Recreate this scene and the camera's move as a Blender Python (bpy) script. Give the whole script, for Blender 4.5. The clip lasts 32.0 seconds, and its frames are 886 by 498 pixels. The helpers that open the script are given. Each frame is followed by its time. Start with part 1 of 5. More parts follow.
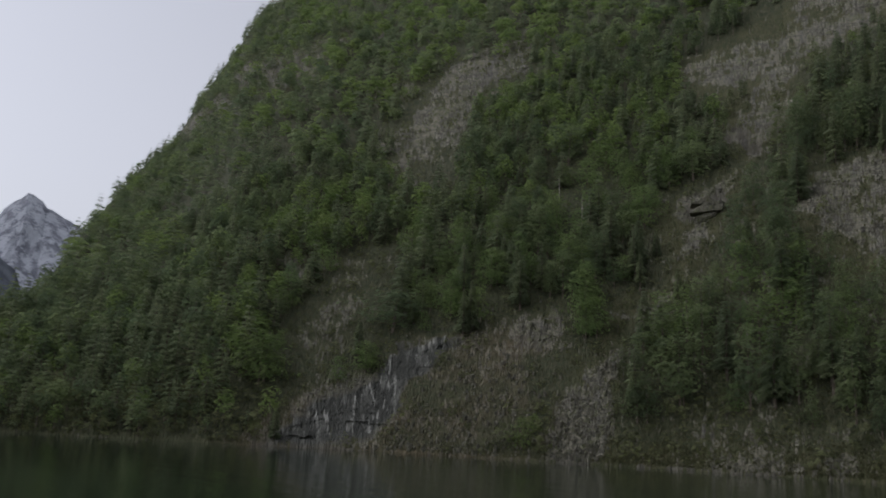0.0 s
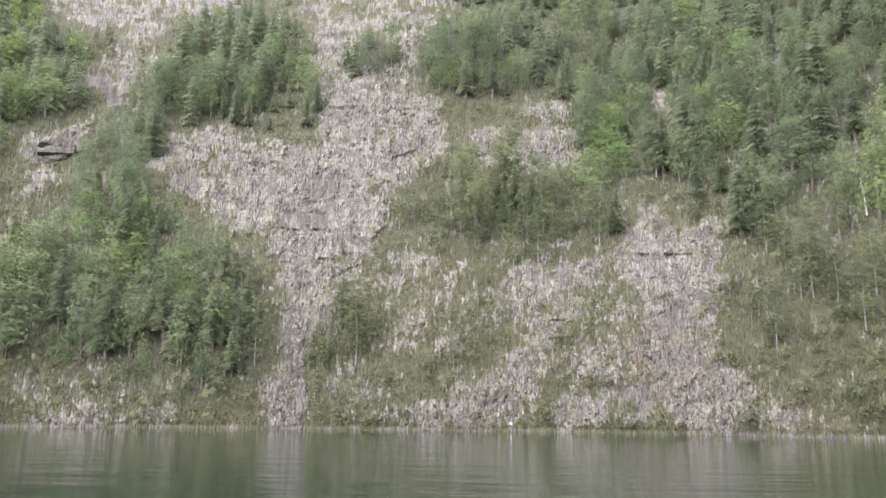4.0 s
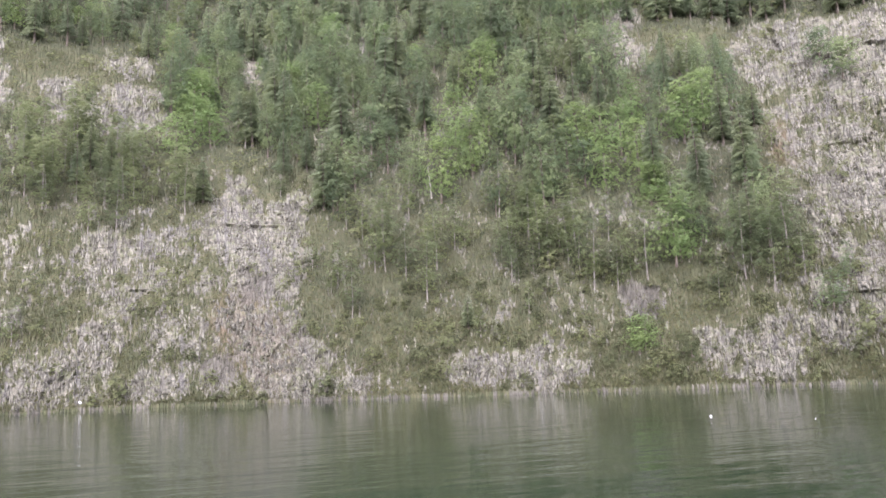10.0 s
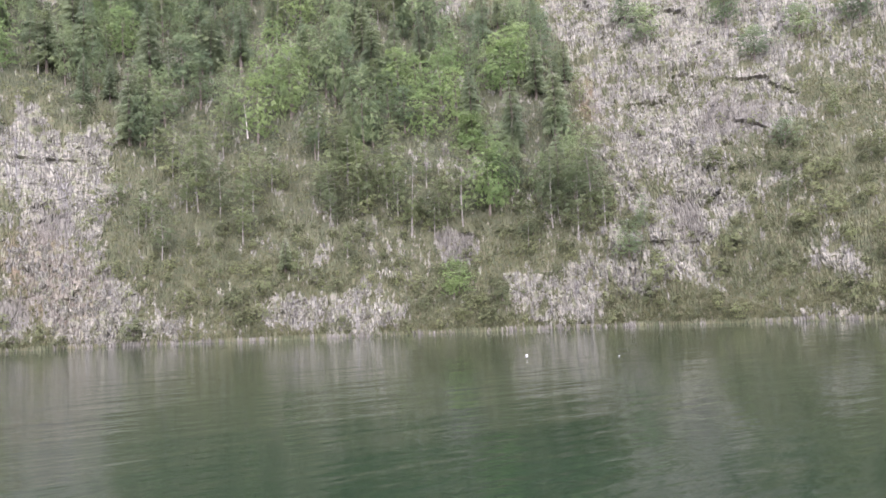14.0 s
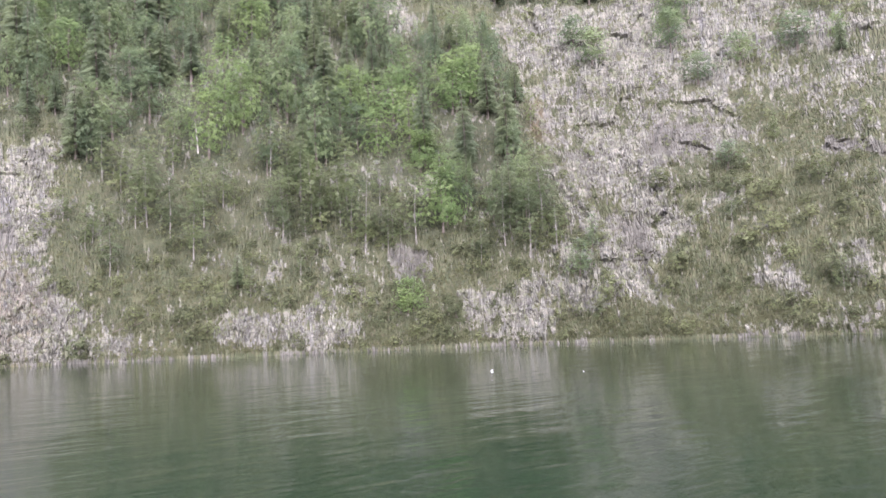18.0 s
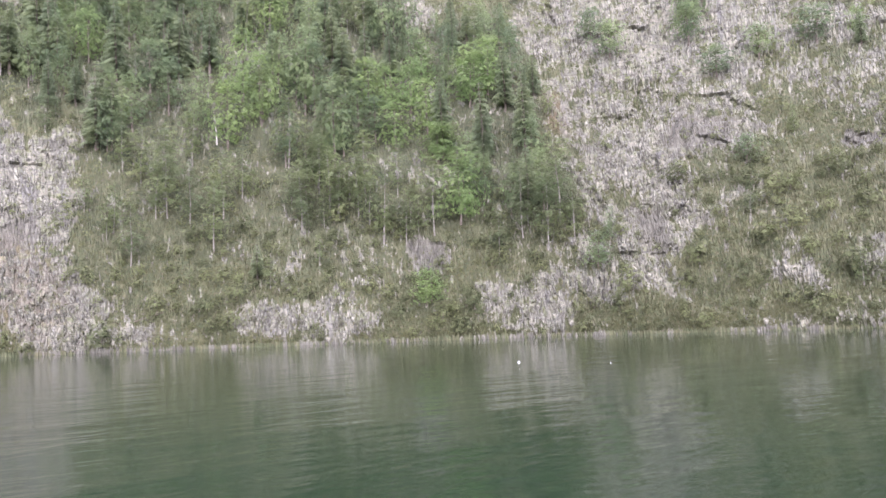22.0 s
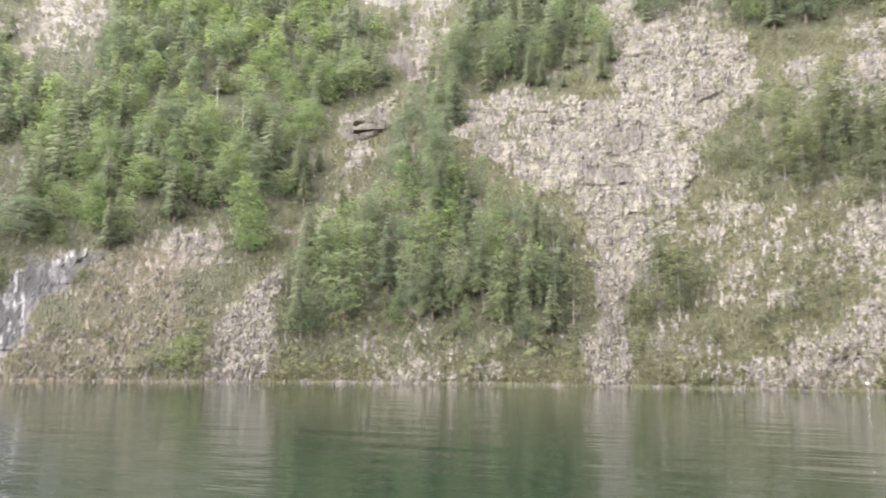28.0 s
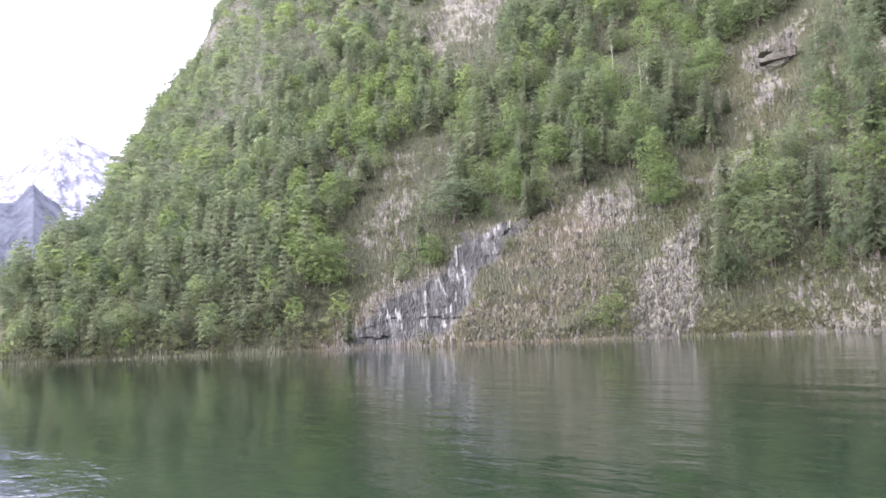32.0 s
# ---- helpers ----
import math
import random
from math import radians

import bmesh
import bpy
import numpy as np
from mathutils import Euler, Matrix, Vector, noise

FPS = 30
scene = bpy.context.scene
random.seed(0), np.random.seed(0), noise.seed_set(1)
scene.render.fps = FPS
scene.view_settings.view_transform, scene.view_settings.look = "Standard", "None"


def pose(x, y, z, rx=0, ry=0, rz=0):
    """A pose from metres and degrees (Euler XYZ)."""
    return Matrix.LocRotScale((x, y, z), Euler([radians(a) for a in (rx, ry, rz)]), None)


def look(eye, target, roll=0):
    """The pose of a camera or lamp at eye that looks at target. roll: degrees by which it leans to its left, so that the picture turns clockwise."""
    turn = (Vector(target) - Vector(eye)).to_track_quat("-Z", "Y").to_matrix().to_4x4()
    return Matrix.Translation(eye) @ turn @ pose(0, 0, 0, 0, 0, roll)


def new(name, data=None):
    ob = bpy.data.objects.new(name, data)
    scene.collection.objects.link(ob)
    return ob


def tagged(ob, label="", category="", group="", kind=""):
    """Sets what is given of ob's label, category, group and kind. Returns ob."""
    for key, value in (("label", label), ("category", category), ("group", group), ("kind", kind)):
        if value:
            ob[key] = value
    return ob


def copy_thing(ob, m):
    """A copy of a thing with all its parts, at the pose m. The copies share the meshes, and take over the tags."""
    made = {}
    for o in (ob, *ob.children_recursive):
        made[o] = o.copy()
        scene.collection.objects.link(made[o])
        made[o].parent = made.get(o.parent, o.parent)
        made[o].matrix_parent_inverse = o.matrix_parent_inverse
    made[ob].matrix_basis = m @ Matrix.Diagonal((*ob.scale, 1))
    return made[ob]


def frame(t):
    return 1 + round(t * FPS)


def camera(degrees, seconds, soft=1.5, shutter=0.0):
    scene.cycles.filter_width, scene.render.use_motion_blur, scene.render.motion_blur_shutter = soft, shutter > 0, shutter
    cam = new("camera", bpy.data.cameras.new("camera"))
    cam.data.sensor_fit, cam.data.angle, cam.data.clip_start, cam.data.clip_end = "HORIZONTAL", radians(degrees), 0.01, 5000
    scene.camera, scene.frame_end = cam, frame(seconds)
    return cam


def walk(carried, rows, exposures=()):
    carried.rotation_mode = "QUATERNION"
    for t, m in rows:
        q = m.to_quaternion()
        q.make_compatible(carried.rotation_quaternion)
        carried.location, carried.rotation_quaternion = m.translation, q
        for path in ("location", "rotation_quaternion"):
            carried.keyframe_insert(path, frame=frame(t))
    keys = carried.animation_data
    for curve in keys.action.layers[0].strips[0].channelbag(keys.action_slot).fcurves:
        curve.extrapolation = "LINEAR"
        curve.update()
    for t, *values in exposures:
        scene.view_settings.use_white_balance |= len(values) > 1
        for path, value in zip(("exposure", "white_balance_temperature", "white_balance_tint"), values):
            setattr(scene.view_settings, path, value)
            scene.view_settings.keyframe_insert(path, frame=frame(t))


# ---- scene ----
# ---- camera and its way: a boat drifts slowly, the camera pans out along the shore and back ----
cam = camera(56.2, 32.0, soft=1.6, shutter=0.15)

# seconds, east, north, bearing, pitch, roll
PATH = (
    (0.0, 1.58, -0.99, -51.01, 12.83, 3.03), (0.5, 1.42, -0.89, -43.72, 12.94, 2.43), (1.0, 1.26, -0.78, -36.36, 12.85, 1.46),
    (1.5, 1.11, -0.68, -29.66, 12.75, 1.14), (2.0, 0.96, -0.58, -23.48, 12.81, 1.19), (2.5, 0.82, -0.48, -16.85, 12.44, 1.27),
    (3.0, 0.68, -0.39, -10.90, 11.73, 0.69), (3.5, 0.55, -0.31, -8.09, 11.21, 0.46), (5.5, 0.11, -0.06, -2.95, 10.49, 0.37),
    (6.0, 0.02, -0.01, 0.00, 10.07, 0.16), (6.5, -0.07, 0.03, 3.44, 9.83, -0.38), (7.0, -0.16, 0.07, 6.88, 9.97, -0.91),
    (7.5, -0.25, 0.10, 10.10, 9.89, -0.72), (8.0, -0.34, 0.14, 12.79, 9.86, -0.58), (8.5, -0.43, 0.17, 15.50, 9.56, -1.02),
    (9.0, -0.52, 0.20, 18.28, 9.15, -1.39), (9.5, -0.62, 0.24, 20.75, 8.76, -2.13), (10.0, -0.72, 0.27, 22.06, 8.52, -2.27),
    (10.5, -0.84, 0.30, 23.59, 8.11, -2.27), (11.0, -0.96, 0.33, 25.45, 7.67, -2.20), (11.5, -1.11, 0.36, 27.38, 7.14, -2.01),
    (12.0, -1.27, 0.39, 29.30, 5.98, -2.07), (12.5, -1.44, 0.42, 30.47, 4.94, -2.51), (13.0, -1.64, 0.45, 31.60, 4.18, -3.07),
    (13.5, -1.85, 0.48, 33.16, 3.97, -2.96), (14.0, -2.07, 0.51, 35.00, 4.16, -2.36), (14.5, -2.29, 0.54, 37.15, 4.73, -2.35),
    (16.5, -3.17, 0.70, 39.24, 5.16, -2.18), (17.0, -3.37, 0.76, 39.13, 5.32, -2.02), (17.5, -3.57, 0.81, 38.94, 5.24, -2.22),
    (18.0, -3.77, 0.87, 38.97, 5.19, -2.41), (18.5, -3.96, 0.93, 38.88, 5.22, -2.27), (19.0, -4.14, 0.99, 38.67, 5.14, -1.99),
    (19.5, -4.32, 1.04, 38.55, 4.99, -2.11), (20.0, -4.48, 1.09, 38.50, 4.67, -2.28), (20.5, -4.64, 1.12, 38.31, 4.33, -2.24),
    (21.0, -4.80, 1.15, 38.23, 4.18, -2.41), (21.5, -4.95, 1.18, 38.34, 4.43, -2.24), (22.0, -5.09, 1.19, 38.25, 4.66, -2.05),
    (22.5, -5.24, 1.20, 37.85, 4.87, -1.56), (23.0, -5.38, 1.20, 35.54, 5.22, -1.21), (23.5, -5.52, 1.19, 34.58, 5.58, -1.48),
    (24.0, -5.66, 1.17, 33.81, 5.53, -1.56), (24.5, -5.80, 1.13, 32.84, 5.63, -1.69), (26.5, -6.39, 0.91, 9.97, 7.57, -2.44),
    (27.0, -6.55, 0.84, -0.74, 8.16, -1.86), (27.5, -6.72, 0.78, -12.11, 8.11, -0.74), (28.0, -6.90, 0.72, -25.79, 7.96, 0.42),
    (28.5, -7.09, 0.67, -37.45, 8.24, 0.03), (29.0, -7.30, 0.62, -43.55, 8.55, -1.68), (29.5, -7.51, 0.58, -45.05, 8.41, -2.99),
    (30.0, -7.73, 0.54, -45.59, 8.01, -3.18), (30.5, -7.95, 0.50, -46.60, 7.70, -2.79), (31.0, -8.18, 0.46, -48.31, 7.16, -2.28),
    (31.5, -8.40, 0.42, -50.61, 6.31, -2.70), (32.0, -8.63, 0.39, -53.58, 5.47, -2.51))
EXPOSURES = ((0.0, -1.53, 6050, 16), (0.5, -0.85, 6060, 18), (1.0, 0.33, 5970, 25), (1.5, 0.85, 5970, 27), (2.0, 1.13, 5970, 28), (3.0, 1.13, 5890, 29), (6.0, 1.18, 5950, 30), (12.0, 1.22, 5910, 31), (17.0, 1.35, 5790, 32), (24.0, 1.38, 5790, 32), (27.0, 1.31, 6110, 28), (28.0, 1.48, 6250, 29), (29.0, 1.54, 5950, 32), (30.0, 1.46, 5890, 33), (32.0, 1.21, 5890, 33))


def heading(east, north, bearing, pitch, roll):
    eye = Vector((east, north, 3.3))
    b, p = radians(bearing), radians(pitch)
    return look(eye, eye + Vector((math.sin(b) * math.cos(p), math.cos(b) * math.cos(p), math.sin(p))) * 50, roll)


walk(cam, [(t, heading(*rest)) for t, *rest in PATH], EXPOSURES)

# ---- light: a bright overcast sky ----
SUN_HEIGHT, SUN_BEARING = 50.0, 216.0
world = bpy.data.worlds.new("overcast_sky")
scene.world = world
world.use_nodes = True
wn, wl = world.node_tree.nodes, world.node_tree.links
sky = wn.new("ShaderNodeTexSky")
sky.sky_type, sky.sun_disc = "NISHITA", False
sky.sun_elevation, sky.sun_rotation = radians(SUN_HEIGHT), radians(SUN_BEARING)
sky.air_density, sky.dust_density, sky.ozone_density = 1.6, 2.0, 1.0
veil = wn.new("ShaderNodeHueSaturation")
veil.inputs["Saturation"].default_value = 0.14
wl.new(sky.outputs[0], veil.inputs["Color"])
wl.new(veil.outputs[0], wn["Background"].inputs["Color"])
wn["Background"].inputs["Strength"].default_value = 0.36
sun = new("sun", bpy.data.lights.new("sun", "SUN"))
sun.data.energy, sun.data.angle, sun.data.color = 0.5, radians(40), (1.0, 0.97, 0.93)
sb, sh = radians(SUN_BEARING), radians(SUN_HEIGHT)
sun.matrix_world = look(Vector((math.sin(sb) * math.cos(sh), math.cos(sb) * math.cos(sh), math.sin(sh))) * 300, (0, 0, 0))


# ---- materials ----
class Paint:
    """A node material with a few short-hands."""

    def __init__(self, name, along=False):
        # along: patterns run along the slope and straight up it
        self.along = along
        self.material = bpy.data.materials.new(name)
        self.material.use_nodes = True
        self.nodes, self.links = self.material.node_tree.nodes, self.material.node_tree.links
        self.shader = self.nodes["Principled BSDF"]
        self.position = self.nodes.new("ShaderNodeNewGeometry")

    def put(self, value, socket):
        if hasattr(value, "is_output"):
            self.links.new(value, socket)
        else:
            socket.default_value = value

    def stretched(self, x, y, z):
        n = self.nodes.new("ShaderNodeVectorMath")
        n.operation = "MULTIPLY"
        if self.along:
            attribute = self.nodes.new("ShaderNodeAttribute")
            attribute.attribute_name = "along"
            source = attribute.outputs["Vector"]
        else:
            source = self.position.outputs["Position"]
        self.links.new(source, n.inputs[0])
        n.inputs[1].default_value = (x, y, z)
        return n.outputs[0]

    def noise(self, vector, scale, detail=4.0, rough=0.55):
        n = self.nodes.new("ShaderNodeTexNoise")
        self.links.new(vector, n.inputs["Vector"])
        n.inputs["Scale"].default_value, n.inputs["Detail"].default_value, n.inputs["Roughness"].default_value = scale, detail, rough
        return n.outputs["Fac"]

    def cells(self, vector, scale, feature="DISTANCE_TO_EDGE"):
        n = self.nodes.new("ShaderNodeTexVoronoi")
        n.feature = feature
        self.links.new(vector, n.inputs["Vector"])
        n.inputs["Scale"].default_value = scale
        return n.outputs["Distance"]

    def warped(self, vector, scale, amount):
        """A vector shifted by noise, so that straight patterns waver."""
        n = self.nodes.new("ShaderNodeTexNoise")
        self.links.new(vector, n.inputs["Vector"])
        n.inputs["Scale"].default_value, n.inputs["Detail"].default_value = scale, 2.0
        shift = self.nodes.new("ShaderNodeVectorMath")
        shift.operation = "MULTIPLY_ADD"
        self.links.new(n.outputs["Color"], shift.inputs[0])
        shift.inputs[1].default_value = (amount, amount, amount)
        self.links.new(vector, shift.inputs[2])
        return shift.outputs[0]

    def each_cell(self, vector, scale):
        """A random value for each cell."""
        n = self.nodes.new("ShaderNodeTexVoronoi")
        self.links.new(vector, n.inputs["Vector"])
        n.inputs["Scale"].default_value = scale
        parted = self.nodes.new("ShaderNodeSeparateColor")
        self.links.new(n.outputs["Color"], parted.inputs[0])
        return parted.outputs[0]

    def span(self, value, a, b, c=0.0, d=1.0):
        n = self.nodes.new("ShaderNodeMapRange")
        self.put(value, n.inputs["Value"])
        for key, v in (("From Min", a), ("From Max", b), ("To Min", c), ("To Max", d)):
            n.inputs[key].default_value = v
        return n.outputs[0]

    def sum(self, a, b, operation="ADD"):
        n = self.nodes.new("ShaderNodeMath")
        n.operation = operation
        self.put(a, n.inputs[0])
        self.put(b, n.inputs[1])
        return n.outputs[0]

    def mix(self, factor, a, b, blend="MIX"):
        n = self.nodes.new("ShaderNodeMix")
        n.data_type, n.blend_type = "RGBA", blend
        self.put(factor, n.inputs["Factor"])
        self.put(a if hasattr(a, "is_output") else (*a, 1.0), n.inputs["A"])
        self.put(b if hasattr(b, "is_output") else (*b, 1.0), n.inputs["B"])
        return n.outputs["Result"]

    def layer(self, name):
        n = self.nodes.new("ShaderNodeAttribute")
        n.attribute_name = name
        return n.outputs["Fac"]

    def one_by_one(self):
        return self.nodes.new("ShaderNodeObjectInfo").outputs["Random"]

    def bump(self, height, strength, distance):
        n = self.nodes.new("ShaderNodeBump")
        self.links.new(height, n.inputs["Height"])
        n.inputs["Strength"].default_value, n.inputs["Distance"].default_value = strength, distance
        self.links.new(n.outputs[0], self.shader.inputs["Normal"])

    def finish(self, colour, roughness=0.85, specular=0.25):
        self.put(colour if hasattr(colour, "is_output") else (*colour, 1.0), self.shader.inputs["Base Color"])
        self.put(roughness, self.shader.inputs["Roughness"])
        self.shader.inputs["Specular IOR Level"].default_value = specular
        return self.material


def limestone(paint, dark=None, wet=None):
    """Pale grey limestone, split into upright ribs with dark clefts between them; beds, water streaks, weathered patches."""
    upright = paint.warped(paint.stretched(1, 1, 0.3), 0.7, 0.9)
    rib, cleft = paint.each_cell(upright, 2.3), paint.cells(upright, 2.3)
    small = paint.warped(paint.stretched(1, 1, 0.42), 1.6, 0.4)
    splinter, crack = paint.each_cell(small, 4.6), paint.cells(small, 4.6)
    broad = paint.noise(paint.stretched(1, 1, 1.3), 0.22, 4, 0.6)
    fine = paint.noise(paint.stretched(1, 1, 0.5), 3.0, 4, 0.65)
    colour = paint.mix(rib, (0.14, 0.133, 0.099), (0.3, 0.287, 0.217))
    colour = paint.mix(paint.span(splinter, 0.0, 1.0, 0.0, 0.55), colour, (0.315, 0.303, 0.226))
    colour = paint.mix(paint.span(fine, 0.42, 0.62, 0.4, 0.0), colour, (0.11, 0.105, 0.077))
    facets = paint.each_cell(paint.warped(paint.stretched(0.7, 1, 1.1), 0.5, 0.9), 0.5)
    colour = paint.mix(paint.span(facets, 0.55, 1.0, 0.0, 0.5), colour, (0.15, 0.142, 0.104))
    colour = paint.mix(paint.span(facets, 0.0, 0.4, 0.4, 0.0), colour, (0.322, 0.308, 0.234))
    colour = paint.mix(paint.span(broad, 0.47, 0.63, 0.0, 0.6), colour, (0.125, 0.12, 0.093))
    wide = paint.noise(paint.stretched(1, 1, 0.8), 0.08, 3, 0.6)
    colour = paint.mix(paint.span(wide, 0.46, 0.58, 0.0, 0.45), colour, (0.15, 0.142, 0.11))
    rough = paint.noise(paint.stretched(1, 1, 0.6), 0.5, 2)
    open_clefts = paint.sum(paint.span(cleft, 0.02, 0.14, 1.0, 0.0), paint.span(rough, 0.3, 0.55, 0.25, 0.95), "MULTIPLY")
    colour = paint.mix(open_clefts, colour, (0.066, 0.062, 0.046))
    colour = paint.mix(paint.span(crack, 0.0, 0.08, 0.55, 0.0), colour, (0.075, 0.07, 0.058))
    worn = paint.noise(paint.stretched(1, 1, 0.8), 0.42, 3, 0.6)
    colour = paint.mix(paint.span(worn, 0.5, 0.58, 0.0, 0.75), colour, paint.mix(fine, (0.15, 0.14, 0.1), (0.26, 0.245, 0.18)))
    moss = paint.noise(paint.stretched(1, 1, 0.9), 0.75, 4, 0.7)
    colour = paint.mix(paint.span(moss, 0.52, 0.6, 0.0, 0.8), colour, (0.13, 0.135, 0.072))
    # dark seams of slabs and beds, which also paint the shade under ledges
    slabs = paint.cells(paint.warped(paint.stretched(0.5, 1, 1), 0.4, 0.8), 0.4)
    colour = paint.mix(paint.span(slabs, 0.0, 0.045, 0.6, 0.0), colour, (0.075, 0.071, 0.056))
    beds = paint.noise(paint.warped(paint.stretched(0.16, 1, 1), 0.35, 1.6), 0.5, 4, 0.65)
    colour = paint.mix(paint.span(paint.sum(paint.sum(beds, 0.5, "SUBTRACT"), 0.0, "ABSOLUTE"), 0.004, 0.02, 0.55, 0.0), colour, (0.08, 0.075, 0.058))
    streak = paint.noise(paint.stretched(1, 1, 0.06), 0.8, 3)
    colour = paint.mix(paint.span(streak, 0.56, 0.7, 0.0, 0.45), colour, (0.13, 0.124, 0.117))
    if dark is not None:
        # dark or wet rock, and the painted shade of caves and overhangs
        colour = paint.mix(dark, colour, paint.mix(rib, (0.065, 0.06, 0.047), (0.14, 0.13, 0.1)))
        runs = paint.noise(paint.stretched(1, 1, 0.16), 0.9, 5, 0.7)
        stain = paint.mix(paint.span(runs, 0.48, 0.6), (0.06, 0.061, 0.052), (0.165, 0.165, 0.142))
        stain = paint.mix(paint.span(paint.noise(paint.stretched(1, 1, 0.22), 1.1, 5, 0.68), 0.55, 0.61), stain, (0.31, 0.308, 0.27))
        panels = paint.noise(paint.stretched(1, 1, 0.7), 0.35, 3, 0.6)
        stain = paint.mix(paint.span(panels, 0.45, 0.56, 0.0, 0.8), stain, (0.065, 0.066, 0.056))
        colour = paint.mix(wet, colour, stain)
    height = paint.sum(paint.span(cleft, 0.0, 0.3), paint.sum(rib, paint.sum(fine, 0.5, "MULTIPLY")))
    return colour, height, rib


def hillside_material():
    paint = Paint("hillside", True)
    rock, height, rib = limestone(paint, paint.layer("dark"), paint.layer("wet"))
    plain = paint.stretched(1, 1, 1)
    turf = paint.mix(paint.span(paint.noise(plain, 0.35, 4), 0.35, 0.65), (0.05, 0.058, 0.026), (0.082, 0.085, 0.04))
    turf = paint.mix(paint.span(paint.noise(plain, 2.2, 4, 0.7), 0.45, 0.7), turf, (0.12, 0.108, 0.062))
    turf = paint.mix(paint.span(paint.noise(plain, 1.1, 4, 0.7), 0.53, 0.66, 0.0, 0.7), turf, (0.045, 0.056, 0.025))
    earth = paint.mix(paint.span(paint.noise(plain, 1.2, 3), 0.4, 0.65), (0.105, 0.078, 0.048), (0.185, 0.142, 0.09))
    turf = paint.mix(paint.sum(paint.layer("brown"), paint.span(paint.noise(plain, 0.5, 3), 0.4, 0.6, 0.5, 0.95), "MULTIPLY"), turf, earth)
    rock = paint.mix(paint.sum(paint.layer("brown"), 0.28, "MULTIPLY"), rock, earth)
    litter = paint.mix(paint.span(paint.noise(plain, 1.5, 3), 0.4, 0.6), (0.05, 0.058, 0.03), (0.078, 0.08, 0.045))
    turf = paint.mix(paint.layer("wood"), turf, litter)
    # single ribs stand out of the turf
    patchy = paint.noise(paint.stretched(1, 1, 0.5), 0.9, 5, 0.7)
    edge = paint.sum(paint.span(patchy, 0.3, 0.7, -0.5, 0.5), paint.span(rib, 0.0, 1.0, -0.2, 0.2))
    cover = paint.span(paint.sum(paint.layer("rock"), edge), 0.44, 0.54)
    colour = paint.mix(cover, turf, rock)
    paint.bump(height, 0.9, 0.35)
    return paint.finish(colour, 0.9, 0.2)


def stone_material():
    paint = Paint("limestone")
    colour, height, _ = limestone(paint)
    tone = paint.nodes.new("ShaderNodeHueSaturation")
    paint.links.new(colour, tone.inputs["Color"])
    paint.links.new(paint.span(paint.sum(paint.one_by_one(), paint.position.outputs["Random Per Island"]), 0.0, 2.0, 0.8, 1.4), tone.inputs["Value"])
    paint.bump(height, 0.8, 0.3)
    return paint.finish(tone.outputs[0], 0.9, 0.2)


def leaf_material(name, deep, bright, old, clear=0.3, gaps=7.0, own=False):
    """Leaves: from tree to tree and from leaf to leaf of another green."""
    paint = Paint(name)
    spots = paint.noise(paint.stretched(1, 1, 1), 0.16, 1)
    per_tree = paint.sum(paint.span(spots, 0.38, 0.62), paint.layer("tone") if own else paint.one_by_one())
    colour = paint.mix(paint.span(per_tree, 0.45, 1.55), deep, bright)
    colour = paint.mix(paint.span(paint.position.outputs["Random Per Island"], 0.0, 1.0, 0.0, 0.3), colour, old)
    paint.finish(colour, 0.8, 0.1)
    thin = paint.nodes.new("ShaderNodeBsdfTranslucent")
    paint.links.new(colour, thin.inputs["Color"])
    blend = paint.nodes.new("ShaderNodeMixShader")
    blend.inputs[0].default_value = clear
    paint.links.new(paint.shader.outputs[0], blend.inputs[1])
    paint.links.new(thin.outputs[0], blend.inputs[2])
    # each spray is a cluster of small leaves with gaps between them
    between = paint.nodes.new("ShaderNodeBsdfTransparent")
    cluster = paint.nodes.new("ShaderNodeMixShader")
    paint.links.new(paint.span(paint.noise(paint.stretched(1, 1, 1), gaps, 2, 0.6), 0.45, 0.5), cluster.inputs[0])
    paint.links.new(between.outputs[0], cluster.inputs[1])
    paint.links.new(blend.outputs[0], cluster.inputs[2])
    paint.links.new(cluster.outputs[0], paint.nodes["Material Output"].inputs["Surface"])
    return paint.material


def bark_material(name, dark, light):
    paint = Paint(name)
    grain = paint.noise(paint.stretched(3, 3, 0.7), 2.0, 4)
    colour = paint.mix(paint.span(grain, 0.35, 0.65), dark, light)
    paint.bump(grain, 0.6, 0.05)
    return paint.finish(colour, 0.9, 0.15)


def water_material():
    paint = Paint("lake_water")
    swell = paint.noise(paint.stretched(0.3, 1, 1), 0.24, 1)
    wide = paint.noise(paint.stretched(0.4, 1, 1), 0.8, 2)
    small = paint.noise(paint.stretched(0.6, 1, 1), 2.6, 2)
    drift = paint.noise(paint.stretched(1, 1, 1), 0.035, 2)
    height = paint.sum(swell, paint.sum(wide, 0.5, "MULTIPLY"))
    height = paint.sum(height, paint.sum(small, paint.span(drift, 0.35, 0.65, 0.09, 0.18), "MULTIPLY"))
    colour = paint.mix(paint.span(drift, 0.35, 0.65), (0.008, 0.018, 0.009), (0.012, 0.025, 0.013))
    # ripples flatten with distance from the camera's spot, against streaks at the shore
    reach = paint.nodes.new("ShaderNodeVectorMath")
    reach.operation = "LENGTH"
    paint.links.new(paint.position.outputs["Position"], reach.inputs[0])
    height = paint.sum(height, paint.span(reach.outputs["Value"], 50.0, 115.0, 1.0, 0.35), "MULTIPLY")
    paint.bump(height, 1.0, 0.09)
    paint.shader.inputs["IOR"].default_value = 1.33
    return paint.finish(colour, 0.05, 0.5)


